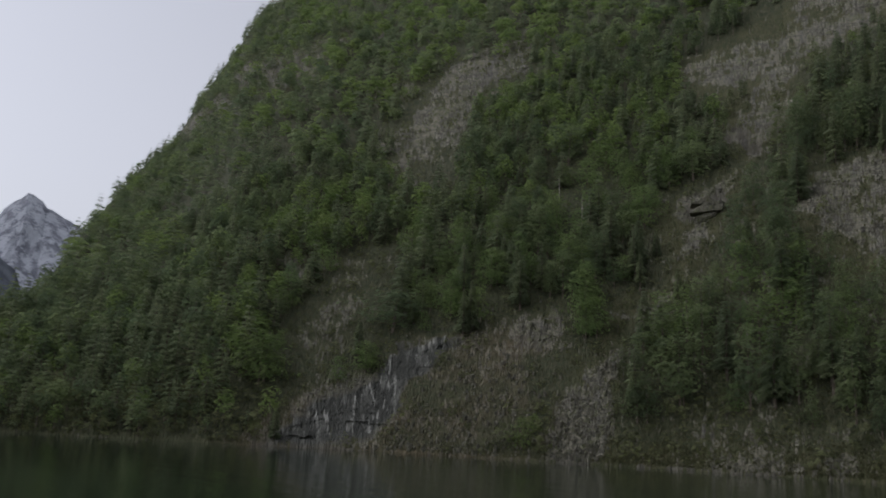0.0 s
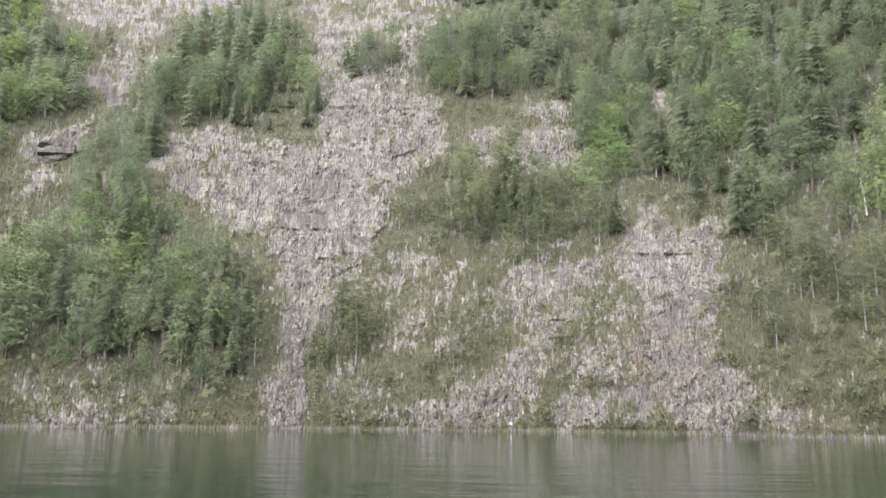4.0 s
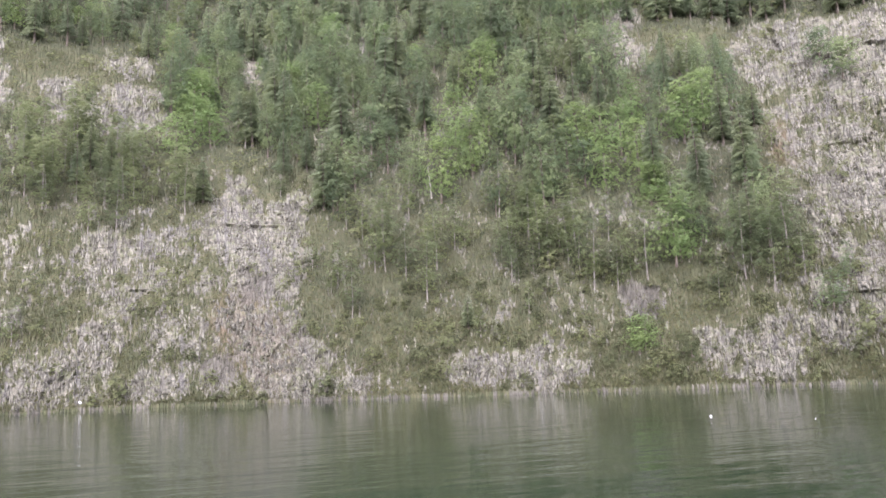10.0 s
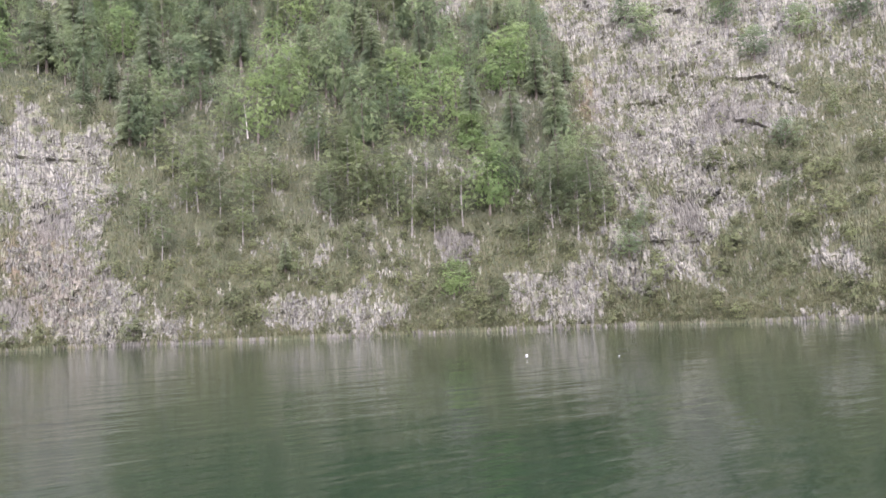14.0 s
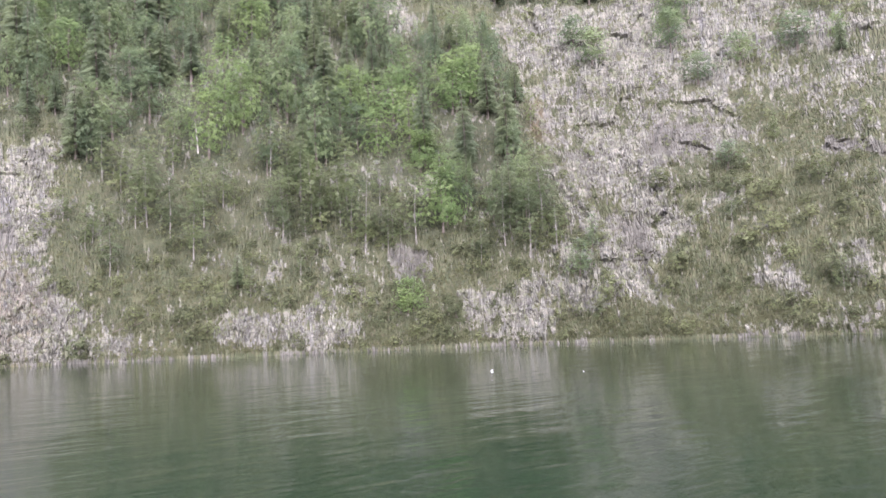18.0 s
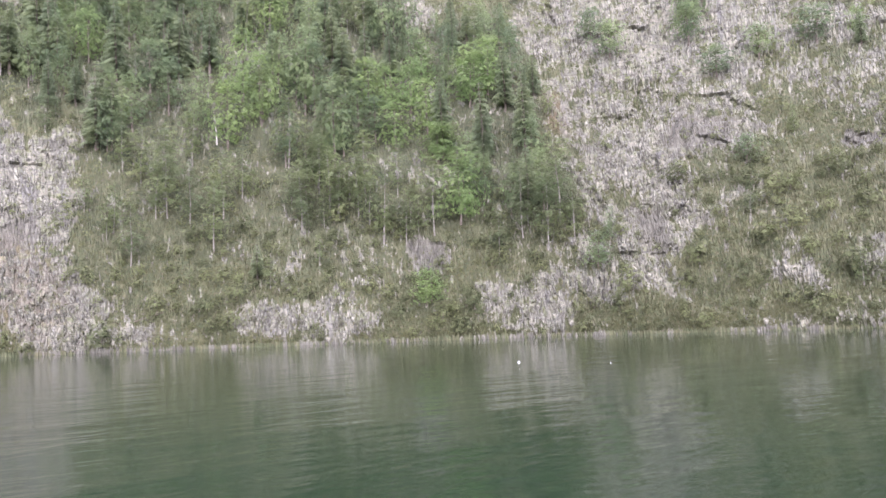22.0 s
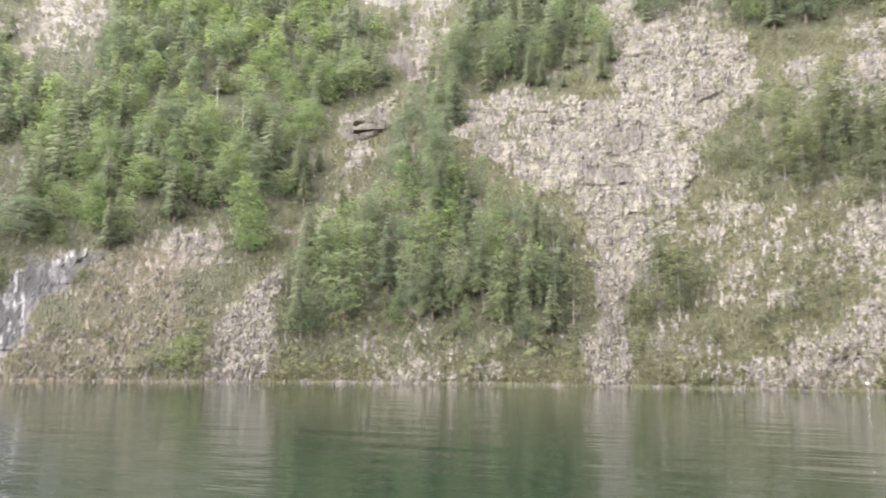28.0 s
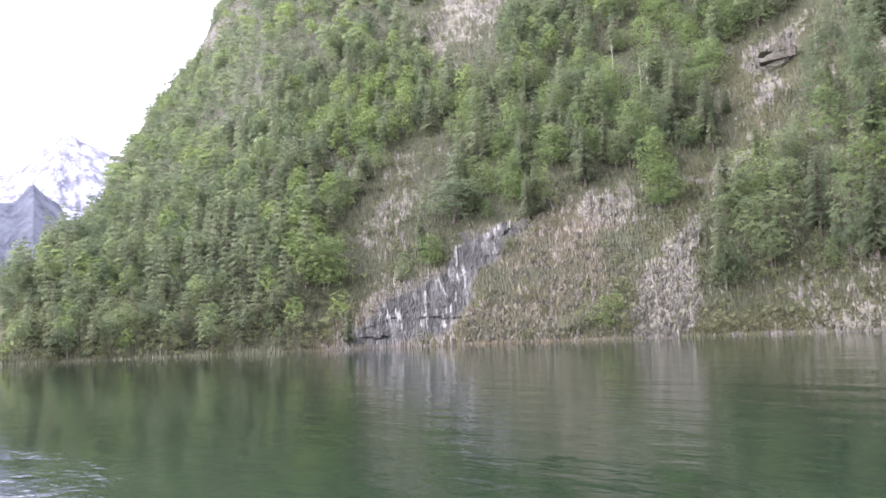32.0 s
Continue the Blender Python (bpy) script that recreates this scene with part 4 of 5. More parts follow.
def spruce_leaves(grow, height, width, tiers, boughs, low=0.08):
    """Whorls of drooping boughs, each a spray along the bough and a fringe that hangs from it."""
    out = []
    for k in range(tiers):
        t = low + (0.99 - low) * (k + grow.uniform(0, 0.7)) / tiers
        reach = width / 2 * (1.04 - t) ** 0.75 * grow.uniform(0.75, 1.15)
        for j in range(boughs):
            a = 2 * math.pi * (j + grow.uniform(0, 0.8)) / boughs + k * 1.3
            long = reach * grow.uniform(0.6, 1.1) + 0.12
            way, side = np.array([math.cos(a), math.sin(a), 0.0]), np.array([-math.sin(a), math.cos(a), 0.0])
            foot, up = np.array([0, 0, height * t + 0.15 * long]), np.array([0, 0, 1.0])
            tip = foot + way * long - up * long * grow.uniform(0.35, 0.6)
            mid = foot + way * long * 0.55 - up * long * 0.1
            w = long * grow.uniform(0.28, 0.42) + 0.06
            out.append((foot, mid - side * w - up * 0.1 * w, tip, mid + side * w + up * 0.25 * w))
            hang = long * grow.uniform(0.22, 0.4) + 0.1
            out.append((foot + way * 0.15 * long, mid - up * hang, tip - up * hang * 0.3, mid + up * 0.06 * long))
    return np.array(out)


def leaf_mesh(name, quads, material):
    mesh = bpy.data.meshes.new(name)
    n = len(quads)
    mesh.from_pydata(quads.reshape(-1, 3), [], np.arange(n * 4).reshape(n, 4).tolist())
    mesh.materials.append(material)
    return mesh


def solid_mesh(name, points, faces, material):
    mesh = bpy.data.meshes.new(name)
    mesh.from_pydata(points, [], faces)
    mesh.materials.append(material)
    return mesh


def part(name, mesh, parent, label=""):
    ob = new(name, mesh)
    ob.parent = parent
    return tagged(ob, label)


def tree_pattern(name, label, category, group, trunk, leaves, leaf_paint, bark):
    """One tree of a kind, as an Empty with a trunk and a crown."""
    root = tagged(new(name), label, category, group)
    part("trunk", solid_mesh(name + "_trunk", *trunk, bark), root)
    if leaves is not None:
        part("crown", leaf_mesh(name + "_crown", leaves, leaf_paint), root)
    return root


def patterns():
    kinds = {"beech": [], "lime": [], "spruce": [], "young": [], "shrub": []}
    for k in range(4):
        g = np.random.default_rng(100 + k)
        kinds["beech"].append(tree_pattern("beech_tree", "broad green beech tree in spring leaf on the steep slope", "tree", "beeches on the slope", trunk_shape(10.5, 0.17, 7, g, 2.6), beech_leaves(g, 12, 6.4, 30, 22, 0.36, 0.2, 0.5, 0.06), BEECH, BARK))
        g = np.random.default_rng(200 + k)
        kinds["lime"].append(tree_pattern("maple_tree", "bright yellow-green maple tree in fresh leaf on the slope", "tree", "maples on the slope", trunk_shape(10, 0.18, 6, g, 2.8), beech_leaves(g, 12, 7.4, 30, 24, 0.36, 0.14, 0.5, 0.06), LIME, BARK))
        g = np.random.default_rng(300 + k)
        kinds["spruce"].append(tree_pattern("spruce_tree", "green spruce tree with drooping feathery boughs on the slope", "tree", "spruces on the slope", trunk_shape(11.8, 0.16, 0, g, 1), spruce_leaves(g, 12, 4.4, 19, 7, (0.08, 0.16, 0.25, 0.12)[k]), SPRUCE, BARK))
        g = np.random.default_rng(400 + k)
        kinds["young"].append(tree_pattern("young_tree", "slender young tree with thin pale trunk and sparse leaves", "tree", "young trees on the slope", trunk_shape(8.6, 0.07, 5, g, 1.0, 0.4, 4), beech_leaves(g, 9, 2.6, 16, 18, 0.28, 0.22, 0.2, 0.16), OLIVE, PALE_BARK))
        g = np.random.default_rng(500 + k)
        kinds["shrub"].append(tree_pattern("shrub", "low leafy shrub growing among the rocks", "shrub", "shrubs among the rocks", trunk_shape(1.5, 0.04, 4, g, 0.8, 0.1, 4), beech_leaves(g, 2.1, 2.6, 10, 20, 0.22, 0.04), SHRUB, BARK))
    return kinds


KINDS = patterns()
used = set()


def plant(kind, place, height, width, turn):
    """Set one tree of a kind at a place."""
    nominal = {"beech": (12, 6.4), "lime": (12, 7.4), "spruce": (12, 4.4), "young": (9, 2.6), "shrub": (2.1, 2.6)}[kind]
    x, y, zz = place
    pattern = KINDS[kind][int(turn * 997) % 4]
    m = Matrix.Translation((x, y, zz - 0.25)) @ Matrix.Rotation(turn * 2 * math.pi, 4, "Z") @ Matrix.Diagonal((width / nominal[1], width / nominal[1], height / nominal[0], 1))
    if pattern in used:
        made = copy_thing(pattern, m)
        made.matrix_basis = m
    else:
        pattern.matrix_basis = m
        used.add(pattern)
        made = pattern
    return made


def spots(step, seed, nearest, furthest):
    """Scattered places over the slope: bearing, height, distance."""
    g = np.random.default_rng(seed)
    n = int(furthest / step) + 1
    x, y = np.meshgrid(np.arange(-n, n) * step, np.arange(-2, n) * step)
    x, y = x + g.uniform(-0.48, 0.48, x.shape) * step, y + g.uniform(-0.48, 0.48, y.shape) * step
    x, y = x.ravel(), y.ravel()
    r, b = np.hypot(x, y), np.degrees(np.arctan2(x, y))
    keep = (b > -82) & (b < 66) & (r > nearest) & (r < furthest)
    x, y, r, b = x[keep], y[keep], r[keep], b[keep]
    z = (r - shore(b)) / gentle(b)
    for _ in range(3):
        z = z - (slope_at(b, z) - r) / gentle(b)
    keep = (z > 0.25) & (z < crest_height(b) * 0.995) & (np.degrees(np.arctan2(z - EYE_HEIGHT, r)) < 35)
    return b[keep], z[keep], r[keep]


def foliage(b, z):
    """Shares of the kinds of trees at a place."""
    fresh = np.clip(0.55 + 0.9 * fractal(b / 5, z / 24, 83, 2), 0.05, 0.95)
    west = np.clip((-30 - b) / 6, 0, 1)
    lime = 0.06 + 0.58 * west * fresh * np.clip((b + 72) / 14, 0.15, 1)
    dark = np.clip(0.38 + 0.35 * fractal(b / 4, z / 20, 89, 2) + 0.35 * np.clip((z - 70) / 40, 0, 1) * (1 - west), 0.05, 0.85)
    dark = np.maximum(dark, west * np.clip((z / crest_height(b) - 0.8) * 8, 0, 0.85))
    dark = np.maximum(dark, west * 0.55 * np.clip((z - 190) / 80, 0, 1))
    return lime, dark


def grow_woods():
    fine = np.array(FINE_TREES)
    for k, ((b, z, height, width), place) in enumerate(zip(FINE_TREES, ground_at(fine[:, 0], fine[:, 1]))):
        kind, turn = "lime" if k in (0, 1, 3, 4, 5, 7, 8, 9, 12, 13, 17, 19, 20) else "beech", (b * 0.37 + z * 0.11) % 1.0
        if height < 15:
            plant(kind, place, height, width, turn)
            if kind == "lime":
                # a second stem fills the crown
                plant(kind, ground_at(np.array(b + 0.35), np.array(z + 0.7)), height * 0.88, width * 0.9, (turn + 0.4) % 1.0)
            continue
        # a tall crown is made up of several trees that stand one above the other
        for step in range(3):
            above = ground_at(np.array(b + (-1.2, 1.1, 0.0)[step]), np.array(z + height * (0.02, 0.2, 0.42)[step]))
            plant(kind, above, height * 0.52, width * 0.72, (turn + 0.31 * step) % 1.0)
    g = np.random.default_rng(11)
    near, far, dense = spots(3.9, 21, 108, 290), spots(6.8, 22, 290, 960), spots(3.3, 26, 108, 230)
    grown = inside(ALL_THICKETS, dense[0], dense[1], 3.0) > 0.2
    b, z, r = (np.concatenate(three) for three in zip(near, far, [values[grown] for values in dense]))
    wood, rock = wood_cover(b, z), rock_cover(b, z)
    bare = bare_faces(b, z)
    chance = g.uniform(size=len(b))
    size = g.uniform(0.5, 1.3, len(b))
    # fewer trees where their crowns would hide bare faces or clearings from the camera
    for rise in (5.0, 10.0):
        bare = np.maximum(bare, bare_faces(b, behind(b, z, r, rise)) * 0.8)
    free = np.max([covered((CLEARINGS,), b, zz) for zz in (z, behind(b, z, r, 5.0), behind(b, z, r, 10.0))], axis=0)
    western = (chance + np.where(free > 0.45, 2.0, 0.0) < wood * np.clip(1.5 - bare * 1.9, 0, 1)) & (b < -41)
    # crowns are kept within the outlines of woods and thickets as the camera sees them
    shade, top = wood_cover(b, behind(b, z, r, 4.0)), wood_cover(b, behind(b, z, r, 9.0))
    glade = fractal(np.radians(b) * 140 / 9, z / 11, 127, 2)
    closed = (b >= -41) & (free < 0.75) & (chance < wood * np.clip(0.95 + 0.9 * glade, 0.35, 1.0)) & (wood > 0.5) & (shade > 0.5)
    thicket = inside(ALL_THICKETS, b, z, 3.0)
    low = np.maximum(inside(ALL_THICKETS, b, behind(b, z, r, 5.0)), shade) < 0.4
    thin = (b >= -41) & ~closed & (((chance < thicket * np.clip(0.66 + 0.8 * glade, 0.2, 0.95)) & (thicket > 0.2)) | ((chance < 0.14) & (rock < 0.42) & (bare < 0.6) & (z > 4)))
    size = size * np.where(closed & (top < 0.5), 0.6, 1.0) * np.where(thin & low, 0.6, 1.0)
    # smaller trees that would hide a fine tree from the camera are left out
    crowd = np.zeros(len(b), bool)
    for fine_b, fine_z, fine_high, fine_wide in FINE_TREES:
        crowd |= (np.abs(np.radians(b - fine_b)) * r < 0.45 * fine_wide) & (z > fine_z - 8) & (z < fine_z + (2 if fine_high < 15 else 0.45 * fine_high))
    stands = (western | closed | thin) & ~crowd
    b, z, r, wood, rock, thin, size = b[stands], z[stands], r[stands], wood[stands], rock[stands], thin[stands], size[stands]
    lime, dark = foliage(b, z)
    pick, turn = g.uniform(size=len(b)), g.uniform(size=len(b))
    order = np.argsort(r + np.where(b < -62, 60, 0))
    places = ground_at(b, z)
    room = {"beech": 250, "lime": 150, "spruce": 270, "young": 300}
    rest = {"beech": [], "lime": [], "spruce": [], "young": []}
    for i in order:
        if (thin[i] and pick[i] < 0.78) or (pick[i] > 0.88 and b[i] > -33):
            kind, height, width = "young", 10.5 * size[i], 3.9 * size[i]
        elif pick[i] < (0.92 if thin[i] else dark[i]):
            kind, height, width = "spruce", (8.0 if thin[i] else 13.0) * size[i], (4.6 if thin[i] else 6.2 if r[i] < 290 else 7.6) * size[i]
        elif pick[i] < dark[i] + lime[i]:
            kind, height, width = "lime", 9.5 * size[i], (6.4 if r[i] < 290 else 9.6) * size[i]
        else:
            kind, height, width = "beech", (14.0 if b[i] > -33 else 11.0) * size[i], (5.4 if b[i] > -33 else (6.6 if r[i] < 290 else 9.6)) * size[i]
        if z[i] < 9:
            height, width = height * 0.7, width * 0.75
        if room[kind] > 0:
            room[kind] -= 1
            plant(kind, places[i], height, width, turn[i])
        else:
            rest[kind].append((b[i], z[i], height, width, turn[i]))
    far_woods(rest)


def far_woods(rest):
    """The trees high up and far along the shore, too many to count."""
    looks = {"beech": (FAR_BEECH, (12, 7.4)), "lime": (FAR_LIME, (12, 7.8)), "spruce": (FAR_SPRUCE, (12, 4.4)), "young": (FAR_OLIVE, (9, 3.0))}
    for kind, trees in rest.items():
        if not trees:
            continue
        paint, nominal = looks[kind]
        g = np.random.default_rng(len(kind))
        shapes = []
        for detail in (0, 1):
            if kind == "spruce":
                shapes.append([spruce_leaves(g, 12, 4.4, (11, 7)[detail], (6, 4)[detail]) for _ in range(3)])
            else:
                shapes.append([far_crown(g, *nominal, (8, 7)[detail], (20, 12)[detail], (0.36, 0.46)[detail]) for _ in range(4)])
        data = np.array(trees)
        places = ground_at(data[:, 0], data[:, 1])
        chunks, stems, tones = [], [], []
        for (b, z, height, width, turn), place in zip(trees, places):
            shape = shapes[int(math.hypot(place[0], place[1]) > 320)][int(turn * 997) % 3]
            tones += [(turn * 7919) % 1.0] * (len(shape) * 4)
            a = turn * 2 * math.pi
            c, s = math.cos(a) * width / nominal[1], math.sin(a) * width / nominal[1]
            q = np.empty_like(shape)
            q[..., 0] = shape[..., 0] * c - shape[..., 1] * s + place[0]
            q[..., 1] = shape[..., 0] * s + shape[..., 1] * c + place[1]
            q[..., 2] = shape[..., 2] * height / nominal[0] + place[2] - 0.25
            chunks.append(q)
            stems.append((place, height))
        woods = tagged(new({"beech": "beech_woods", "lime": "maple_woods", "spruce": "spruce_woods", "young": "young_woods"}[kind]), {"beech": "mixed green beech woods covering the upper mountainside", "lime": "bright spring-green maple woods on the mountainside", "spruce": "dark spruce woods high on the mountainside", "young": "thin young woods on the rocky slope"}[kind], "woods", kind="stuff")
        crowns = leaf_mesh("crowns", np.concatenate(chunks), paint)
        crowns.attributes.new("tone", "FLOAT", "POINT").data.foreach_set("value", np.array(tones, np.float32))
        part("crowns", crowns, woods)
        points, faces = [], []
        for place, height in stems:
            base = len(points)
            for zz, w in ((-0.6, 0.14), (height * 0.8, 0.05)):
                for j in range(3):
                    points.append((place[0] + w * math.cos(j * 2.1), place[1] + w * math.sin(j * 2.1), place[2] + zz))
            faces += [(base + j, base + (j + 1) % 3, base + 3 + (j + 1) % 3, base + 3 + j) for j in range(3)]
        part("trunks", solid_mesh("trunks", points, faces, PALE_BARK if kind == "young" else BARK), woods)


def grow_shrubs():
    g = np.random.default_rng(13)
    b, z, r = spots(2.6, 23, 106, 285)
    bare, wood = bare_faces(b, z), wood_cover(b, z)
    chance = g.uniform(size=len(b))
    want = (chance < np.where(((b < -19) & (z < 11)) | ((b > 12) & (z < 36)), 1.0, 0.8) * np.clip(1.1 - np.maximum(bare * 0.75, rock_cover(b, z)), 0.13, 1)) & (z < 108) & (covered((SCREE,), b, z) < 0.6) & (inside(BROWN_SLOPE, b, z) < 0.3 + g.uniform(size=len(b))) & (inside(WET_FACE, b, z) < 0.4)
    b, z, r = b[want], z[want], r[want]
    place, turn, size = ground_at(b, z), g.uniform(size=len(b)), g.uniform(0.45, 1.25, len(b)) * np.where((b < -19) & (z < 11), 1.5, np.where((b > 12) & (z < 36), 0.95, 1.0)) * np.where(g.uniform(size=len(b)) < 0.25, 1.5, 0.85)
    order = np.argsort(r)
    for i in order[:290]:
        plant("shrub", place[i], 2.0 * size[i], 2.6 * size[i], turn[i])
    shapes = [beech_leaves(np.random.default_rng(700 + k), 2.1, 2.6, 5, 5, 0.34, 0.05) for k in range(4)]
    chunks = []
    for i in order[290:]:
        q = shapes[int(turn[i] * 997) % 4] * size[i]
        c, s = math.cos(turn[i] * 6.28), math.sin(turn[i] * 6.28)
        chunks.append(np.stack([q[..., 0] * c - q[..., 1] * s, q[..., 0] * s + q[..., 1] * c, q[..., 2] - 0.15], -1) + place[i])
    # higher up along the shore, where the trees leave room
    b, z, r = spots(4.6, 27, 285, 620)
    bare, wood = bare_faces(b, z), wood_cover(b, z)
    want = (b < -30) & (g.uniform(size=len(b)) < np.clip(1.15 - 0.85 * bare, 0.1, 1)) & ((bare > 0.12) | (covered((CLEARINGS,), b, z) > 0.3))
    b, z = b[want], z[want]
    small = [q[::2] for q in shapes]
    for place, turn in zip(ground_at(b, z), g.uniform(size=len(b))):
        q = small[int(turn * 997) % 4] * (1.3 + 1.1 * turn)
        c, s = math.cos(turn * 6.28), math.sin(turn * 6.28)
        chunks.append(np.stack([q[..., 0] * c - q[..., 1] * s, q[..., 0] * s + q[..., 1] * c, q[..., 2] - 0.15], -1) + place)
    ob = new("undergrowth", leaf_mesh("undergrowth", np.concatenate(chunks), SHRUB))
    tagged(ob, "low green undergrowth between rocks and trees", "undergrowth", kind="stuff")


def grow_grass():
    g = np.random.default_rng(17)
    n = 120000
    b = g.uniform(-66, 66, n)
    z = 0.5 + 105 * g.uniform(size=n) ** 1.6
    keep = g.uniform(size=n) < np.clip(1.2 - 1.3 * rock_cover(b, z), 0.08, 1) * (1 - 0.6 * wood_cover(b, z)) * (1 - 0.5 * inside(ALL_THICKETS, b, z)) * (1 - 0.7 * inside(BROWN_SLOPE, b, z)) * (1 - inside(WET_FACE, b, z))
    b, z = b[keep], z[keep]
    place = ground_at(b, z)
    n = len(b)
    a, w, h = g.uniform(0, 6.28, n), g.uniform(0.1, 0.3, n), g.uniform(0.18, 0.6, n)
    side = np.stack([np.cos(a) * w, np.sin(a) * w, np.zeros(n)], -1)
    tip = np.stack([g.normal(0, 0.12, n), g.normal(0, 0.12, n), h], -1)
    quads = np.stack([place - side * 0.5 - (0, 0, 0.1), place + side * 0.5 - (0, 0, 0.1), place + side + tip, place - side + tip * 0.9], 1)
    ob = new("mountain_grass", leaf_mesh("mountain_grass", quads, GRASS))
    tagged(ob, "olive and straw-coloured mountain grass on the ledges", "grass", kind="stuff")


grow_woods()
grow_shrubs()
grow_grass()


# ---- rocks ----
def boulder(g, wide, deep, tall):
    """An angular block of limestone: points and faces."""
    bm = bmesh.new()
    for _ in range(15):
        d = g.normal(size=3)
        d /= max(np.abs(d))
        d *= g.uniform(0.72, 1.0)
        bm.verts.new((d[0] * wide, d[1] * deep, d[2] * tall))
    made = bmesh.ops.convex_hull(bm, input=bm.verts)
    bmesh.ops.delete(bm, geom=list({v for v in made["geom_interior"] if isinstance(v, bmesh.types.BMVert)}), context="VERTS")
    bm.verts.index_update()
    points = np.array([v.co[:] for v in bm.verts])
    faces = [[v.index for v in f.verts] for f in bm.faces]
    bm.free()
    return points, faces


def scatter_rocks():
    g = np.random.default_rng(19)
    shapes = [boulder(np.random.default_rng(800 + k), 0.36, 0.5, 0.95) for k in range(9)]
    meshes = [solid_mesh("rock", p, f, STONE) for p, f in shapes]
    n = 44000
    b = g.uniform(-64, 66, n)
    z = 0.6 + 80 * g.uniform(size=n) ** 1.6
    share = rock_cover(b, z)
    keep = (g.uniform(size=n) < np.maximum(np.clip(share - 0.25, 0, 1) ** 1.5 * 0.5, np.maximum(0.35 * covered((BROWN_GROUND[:2],), b, z), 1.4 * covered((SCREE,), b, z) - 0.6))) & (covered((DARK_AND_SHADED_FACES,), b, z) < 0.3) & (inside(WET_FACE, b, z) < 0.3)
    b, z = b[keep], z[keep]
    place, turn = ground_at(b, z), g.uniform(size=len(b))
    size = g.uniform(0.35, 1.0, len(b)) ** 1.5 * np.where(turn > 0.95, 1.5, 0.9) + 0.14
    order = np.argsort(-size / np.hypot(place[:, 0], place[:, 1]))
    for i in order[:280]:
        rock = new("rock", meshes[int(turn[i] * 997) % 9])
        rock.matrix_basis = Matrix.Translation(place[i]) @ Euler((g.normal(0, 0.15), g.normal(0, 0.15), radians(-b[i]) + g.normal(0, 0.5))).to_matrix().to_4x4() @ Matrix.Scale(size[i], 4)
        tagged(rock, "pale grey limestone block jutting from the slope", "rock", "limestone blocks on the slope")
    points, faces, base = [], [], 0
    for i in order[280:]:
        p, f = shapes[int(turn[i] * 997) % 9]
        a = -radians(b[i]) + (turn[i] - 0.5) * 2
        c, s = math.cos(a) * size[i], math.sin(a) * size[i]
        points.append(np.stack([p[:, 0] * c - p[:, 1] * s, p[:, 0] * s + p[:, 1] * c, p[:, 2] * size[i]], -1) + place[i])
        faces += [[k + base for k in face] for face in f]
        base += len(p)
    ob = new("rubble", solid_mesh("rubble", np.concatenate(points), faces, STONE))
    tagged(ob, "pale limestone ribs and rubble all over the cliffs", "rubble", kind="stuff")


def set_outcrop():
    """A bedded block of rock that leans out over the gully."""
    root = tagged(new("rock_outcrop"), "dark layered limestone block overhanging the gully", "rock")
    x, y, z = ground_at(np.array(-32.6), np.array(59.5))
    root.matrix_basis = Matrix.Translation((x, y, z)) @ Euler((0, radians(-8), radians(32.6))).to_matrix().to_4x4() @ Matrix.Scale(0.85, 4)
    for k, (wide, tall, out, up) in enumerate(((4.2, 1.6, 0.5, 0.2), (5.2, 1.7, -0.5, 2.4), (4.6, 1.6, -0.2, 4.6))):
        p, f = boulder(np.random.default_rng(900 + k), wide, 3.6, tall)
        ob = part("slab", solid_mesh("slab", p, f, STONE), root)
        ob.location = ((-0.4, 0.3, -0.2)[k], out + 1.7, up)


scatter_rocks()
set_outcrop()


# ---- small things ----
def bare_tree():
    """A dead tree: a bleached stem with broken limbs."""
    g = np.random.default_rng(31)
    return tree_pattern("dead_tree", "bleached bare dead tree standing among green trees", "dead tree", "dead trees on the slope", trunk_shape(9, 0.16, 6, g, 1.3, 0.45, 6), None, None, DEAD_WOOD)


def set_dead_trees():
    pattern = bare_tree()
    for k, (b, z, height, lean) in enumerate(DEAD_TREES):
        x, y, foot = ground_at(np.array(b), np.array(z))
        m = Matrix.Translation((x, y, foot - 0.2)) @ Euler((0, radians(lean), k * 1.7)).to_matrix().to_4x4() @ Matrix.Diagonal((0.9, 0.9, height / 9, 1))
        if k:
            copy_thing(pattern, m).matrix_basis = m
        else:
            pattern.matrix_basis = m


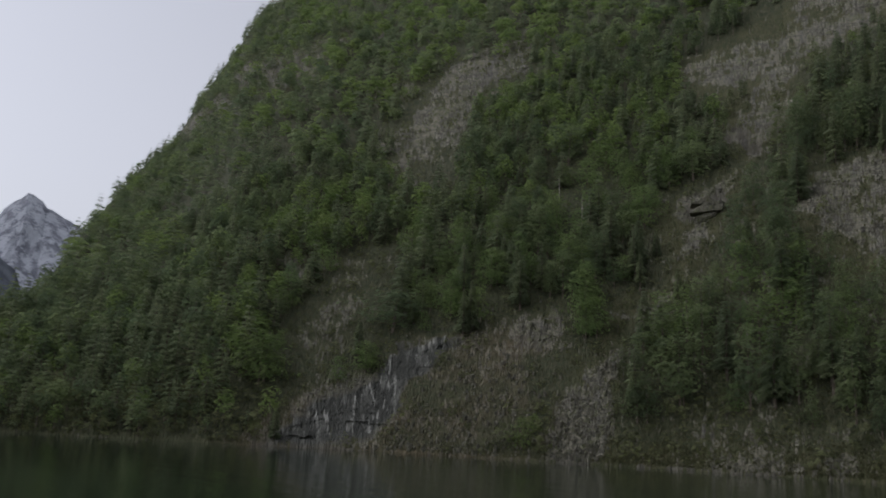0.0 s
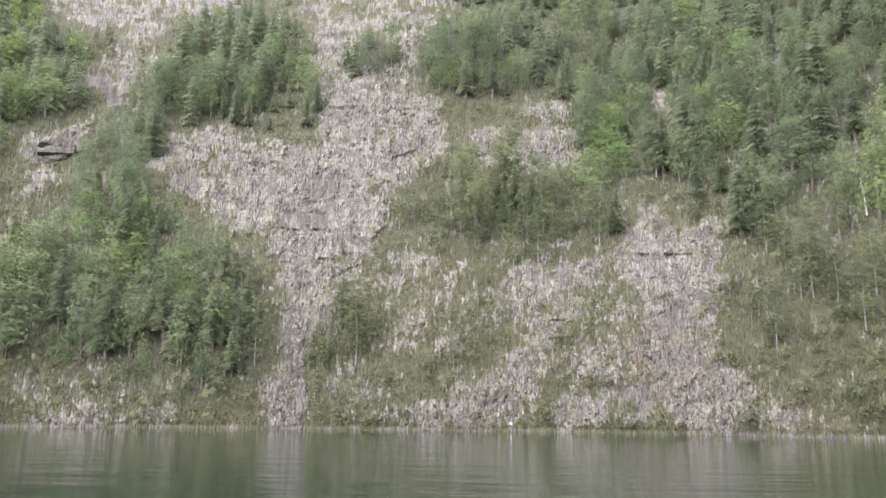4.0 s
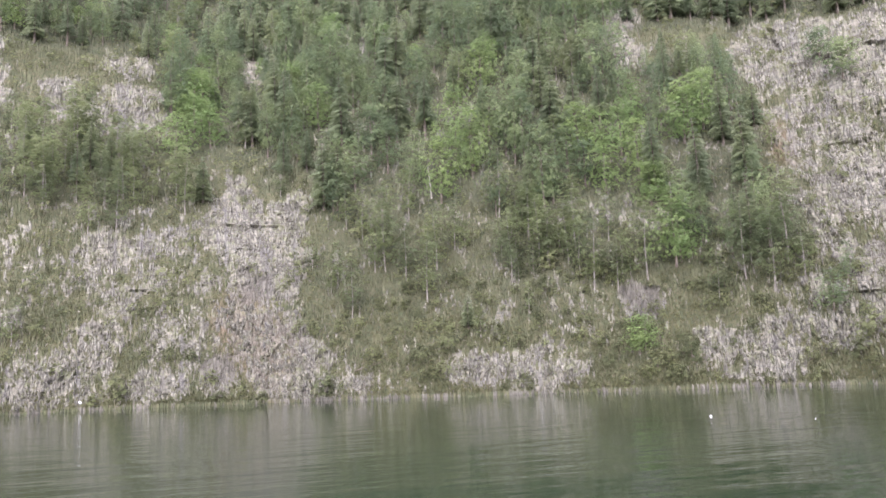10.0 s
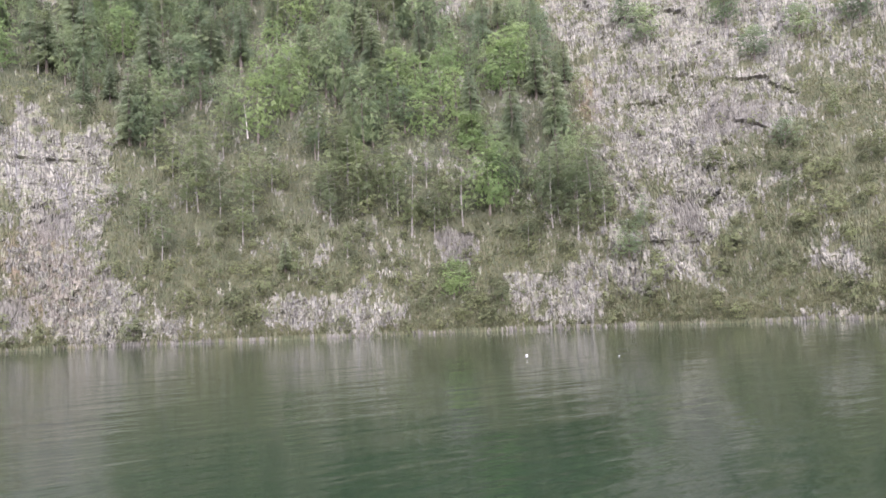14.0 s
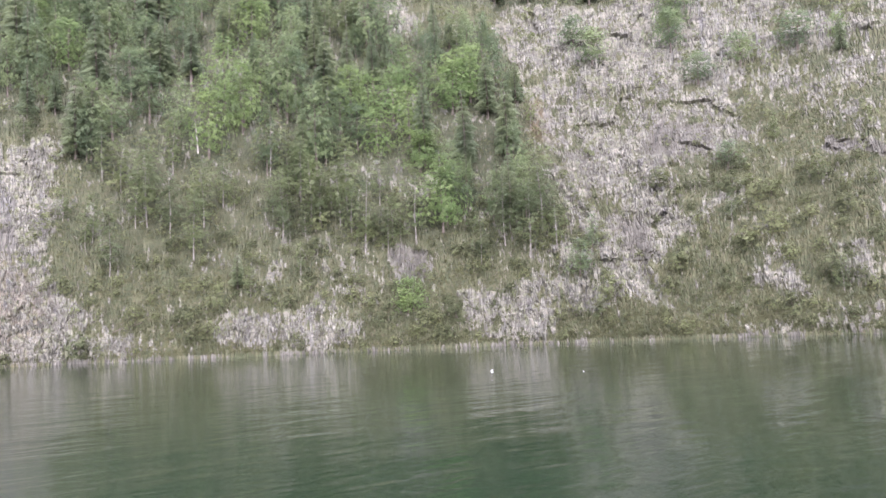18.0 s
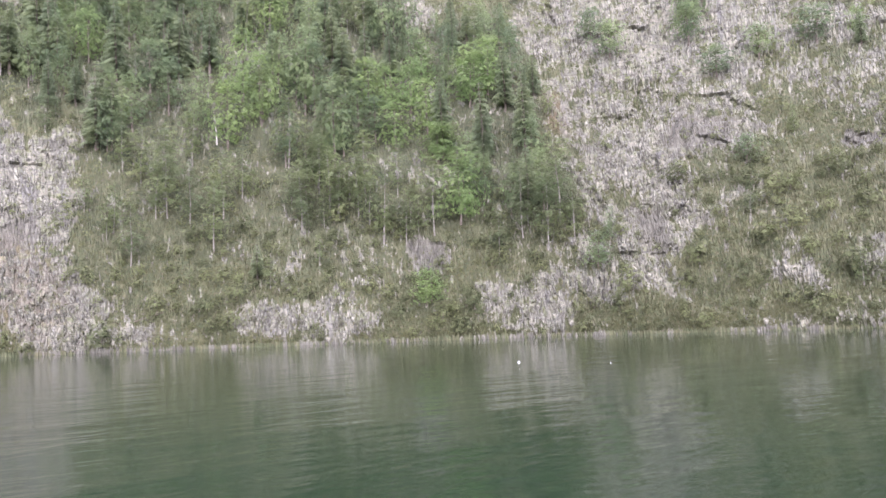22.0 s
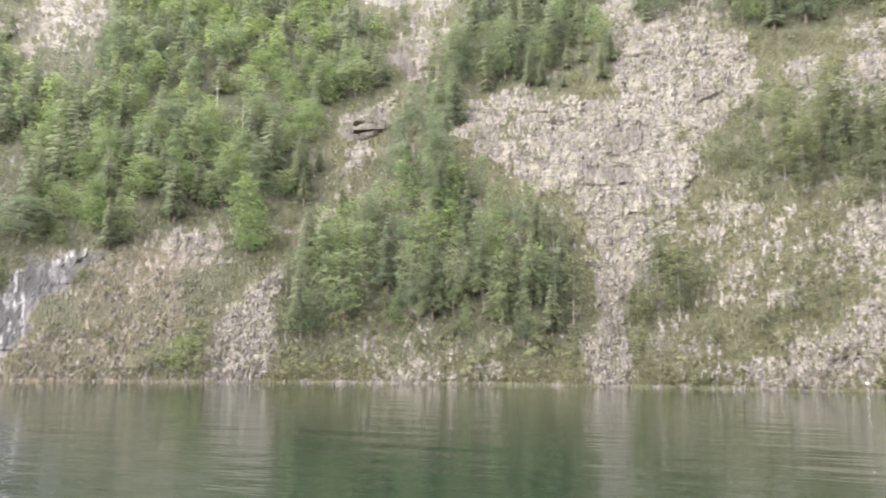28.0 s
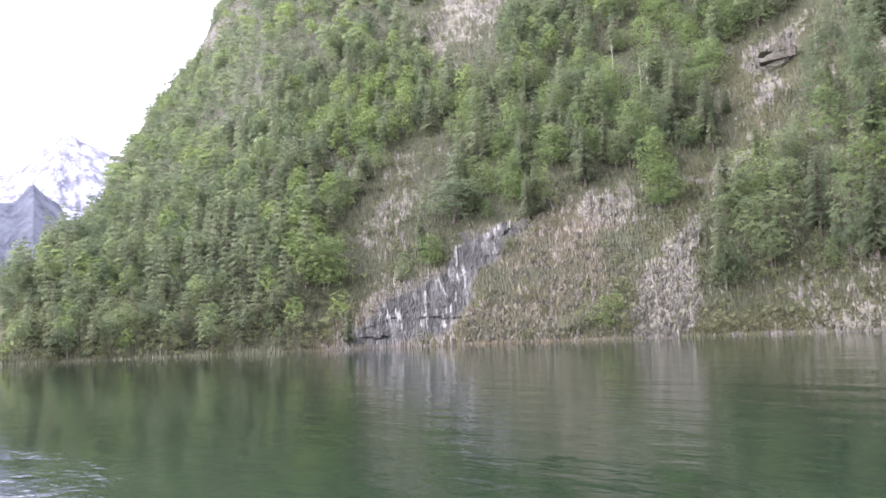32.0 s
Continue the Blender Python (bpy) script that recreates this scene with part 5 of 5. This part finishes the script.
def set_log():
    a, b = ground_at(np.array([15.3, 17.1]), np.array([3.8, 5.0]))
    a, b = Vector(a) + Vector((0, -0.6, 0.3)), Vector(b) + Vector((0, -0.6, 0.4))
    root = tagged(new("fallen_log"), "dark weathered log lying across the grassy slope", "log")
    root.location = a
    way = b - a
    points, faces = tube([way * t + Vector((0, 0, 0.08 * math.sin(6 * t))) for t in (0, 0.25, 0.5, 0.75, 1)], [0.2, 0.18, 0.16, 0.13, 0.08], 6)
    part("stem", solid_mesh("stem", points, faces, BARK), root)
    points, faces = tube([way * 0.7, way * 0.75 + Vector((0.2, -0.3, 0.7))], [0.07, 0.02], 4)
    part("limb", solid_mesh("limb", points, faces, BARK), root)


def round_body(rings, sides=16):
    """A turned body from rings (radius, height)."""
    points = [(r * math.cos(2 * math.pi * j / sides), r * math.sin(2 * math.pi * j / sides), h) for r, h in rings for j in range(sides)]
    faces = [(k * sides + j, k * sides + (j + 1) % sides, (k + 1) * sides + (j + 1) % sides, (k + 1) * sides + j) for k in range(len(rings) - 1) for j in range(sides)]
    faces += [tuple(reversed(range(sides))), tuple(range((len(rings) - 1) * sides, len(rings) * sides))]
    return points, faces


def set_floats():
    white, dark = Paint("float_paint"), Paint("float_fitting")
    smear = white.noise(white.stretched(1, 1, 1), 9.0, 3)
    white.finish(white.mix(white.span(smear, 0.4, 0.7), (0.82, 0.82, 0.8), (0.6, 0.6, 0.56)), 0.4, 0.4)
    dark.finish(dark.mix(dark.span(dark.noise(dark.stretched(1, 1, 1), 20.0, 2), 0.4, 0.6), (0.05, 0.05, 0.05), (0.12, 0.1, 0.08)), 0.6, 0.4)
    for x, y, size, label in ((34.2, 43.1, 0.44, "round white mooring float on the water"), (36.0, 36.5, 0.2, "small low white float on the water")):
        root = tagged(new("mooring_float"), label, "float", "floats on the lake")
        root.matrix_basis = Matrix.Translation((x, y, 0)) @ Matrix.Scale(size, 4)
        part("ball", solid_mesh("ball", *round_body([(0.02, -0.16), (0.1, -0.13), (0.16, -0.04), (0.17, 0.04), (0.14, 0.12), (0.08, 0.17), (0.03, 0.185)]), white.material), root)
        part("collar", solid_mesh("collar", *round_body([(0.05, 0.17), (0.05, 0.21), (0.03, 0.24), (0.01, 0.25)], 10), dark.material), root, "dark fitting on top")
    x, y, z = ground_at(np.array(-1.9), np.array(1.15))
    stone = tagged(new("marker_stone"), "small white-painted marker stone on the shore rocks", "marker")
    stone.location = (x * 0.997, y * 0.997, z)
    p, f = boulder(np.random.default_rng(77), 0.22, 0.2, 0.24)
    part("block", solid_mesh("block", p, f, white.material), stone)


set_dead_trees()
set_log()
set_floats()
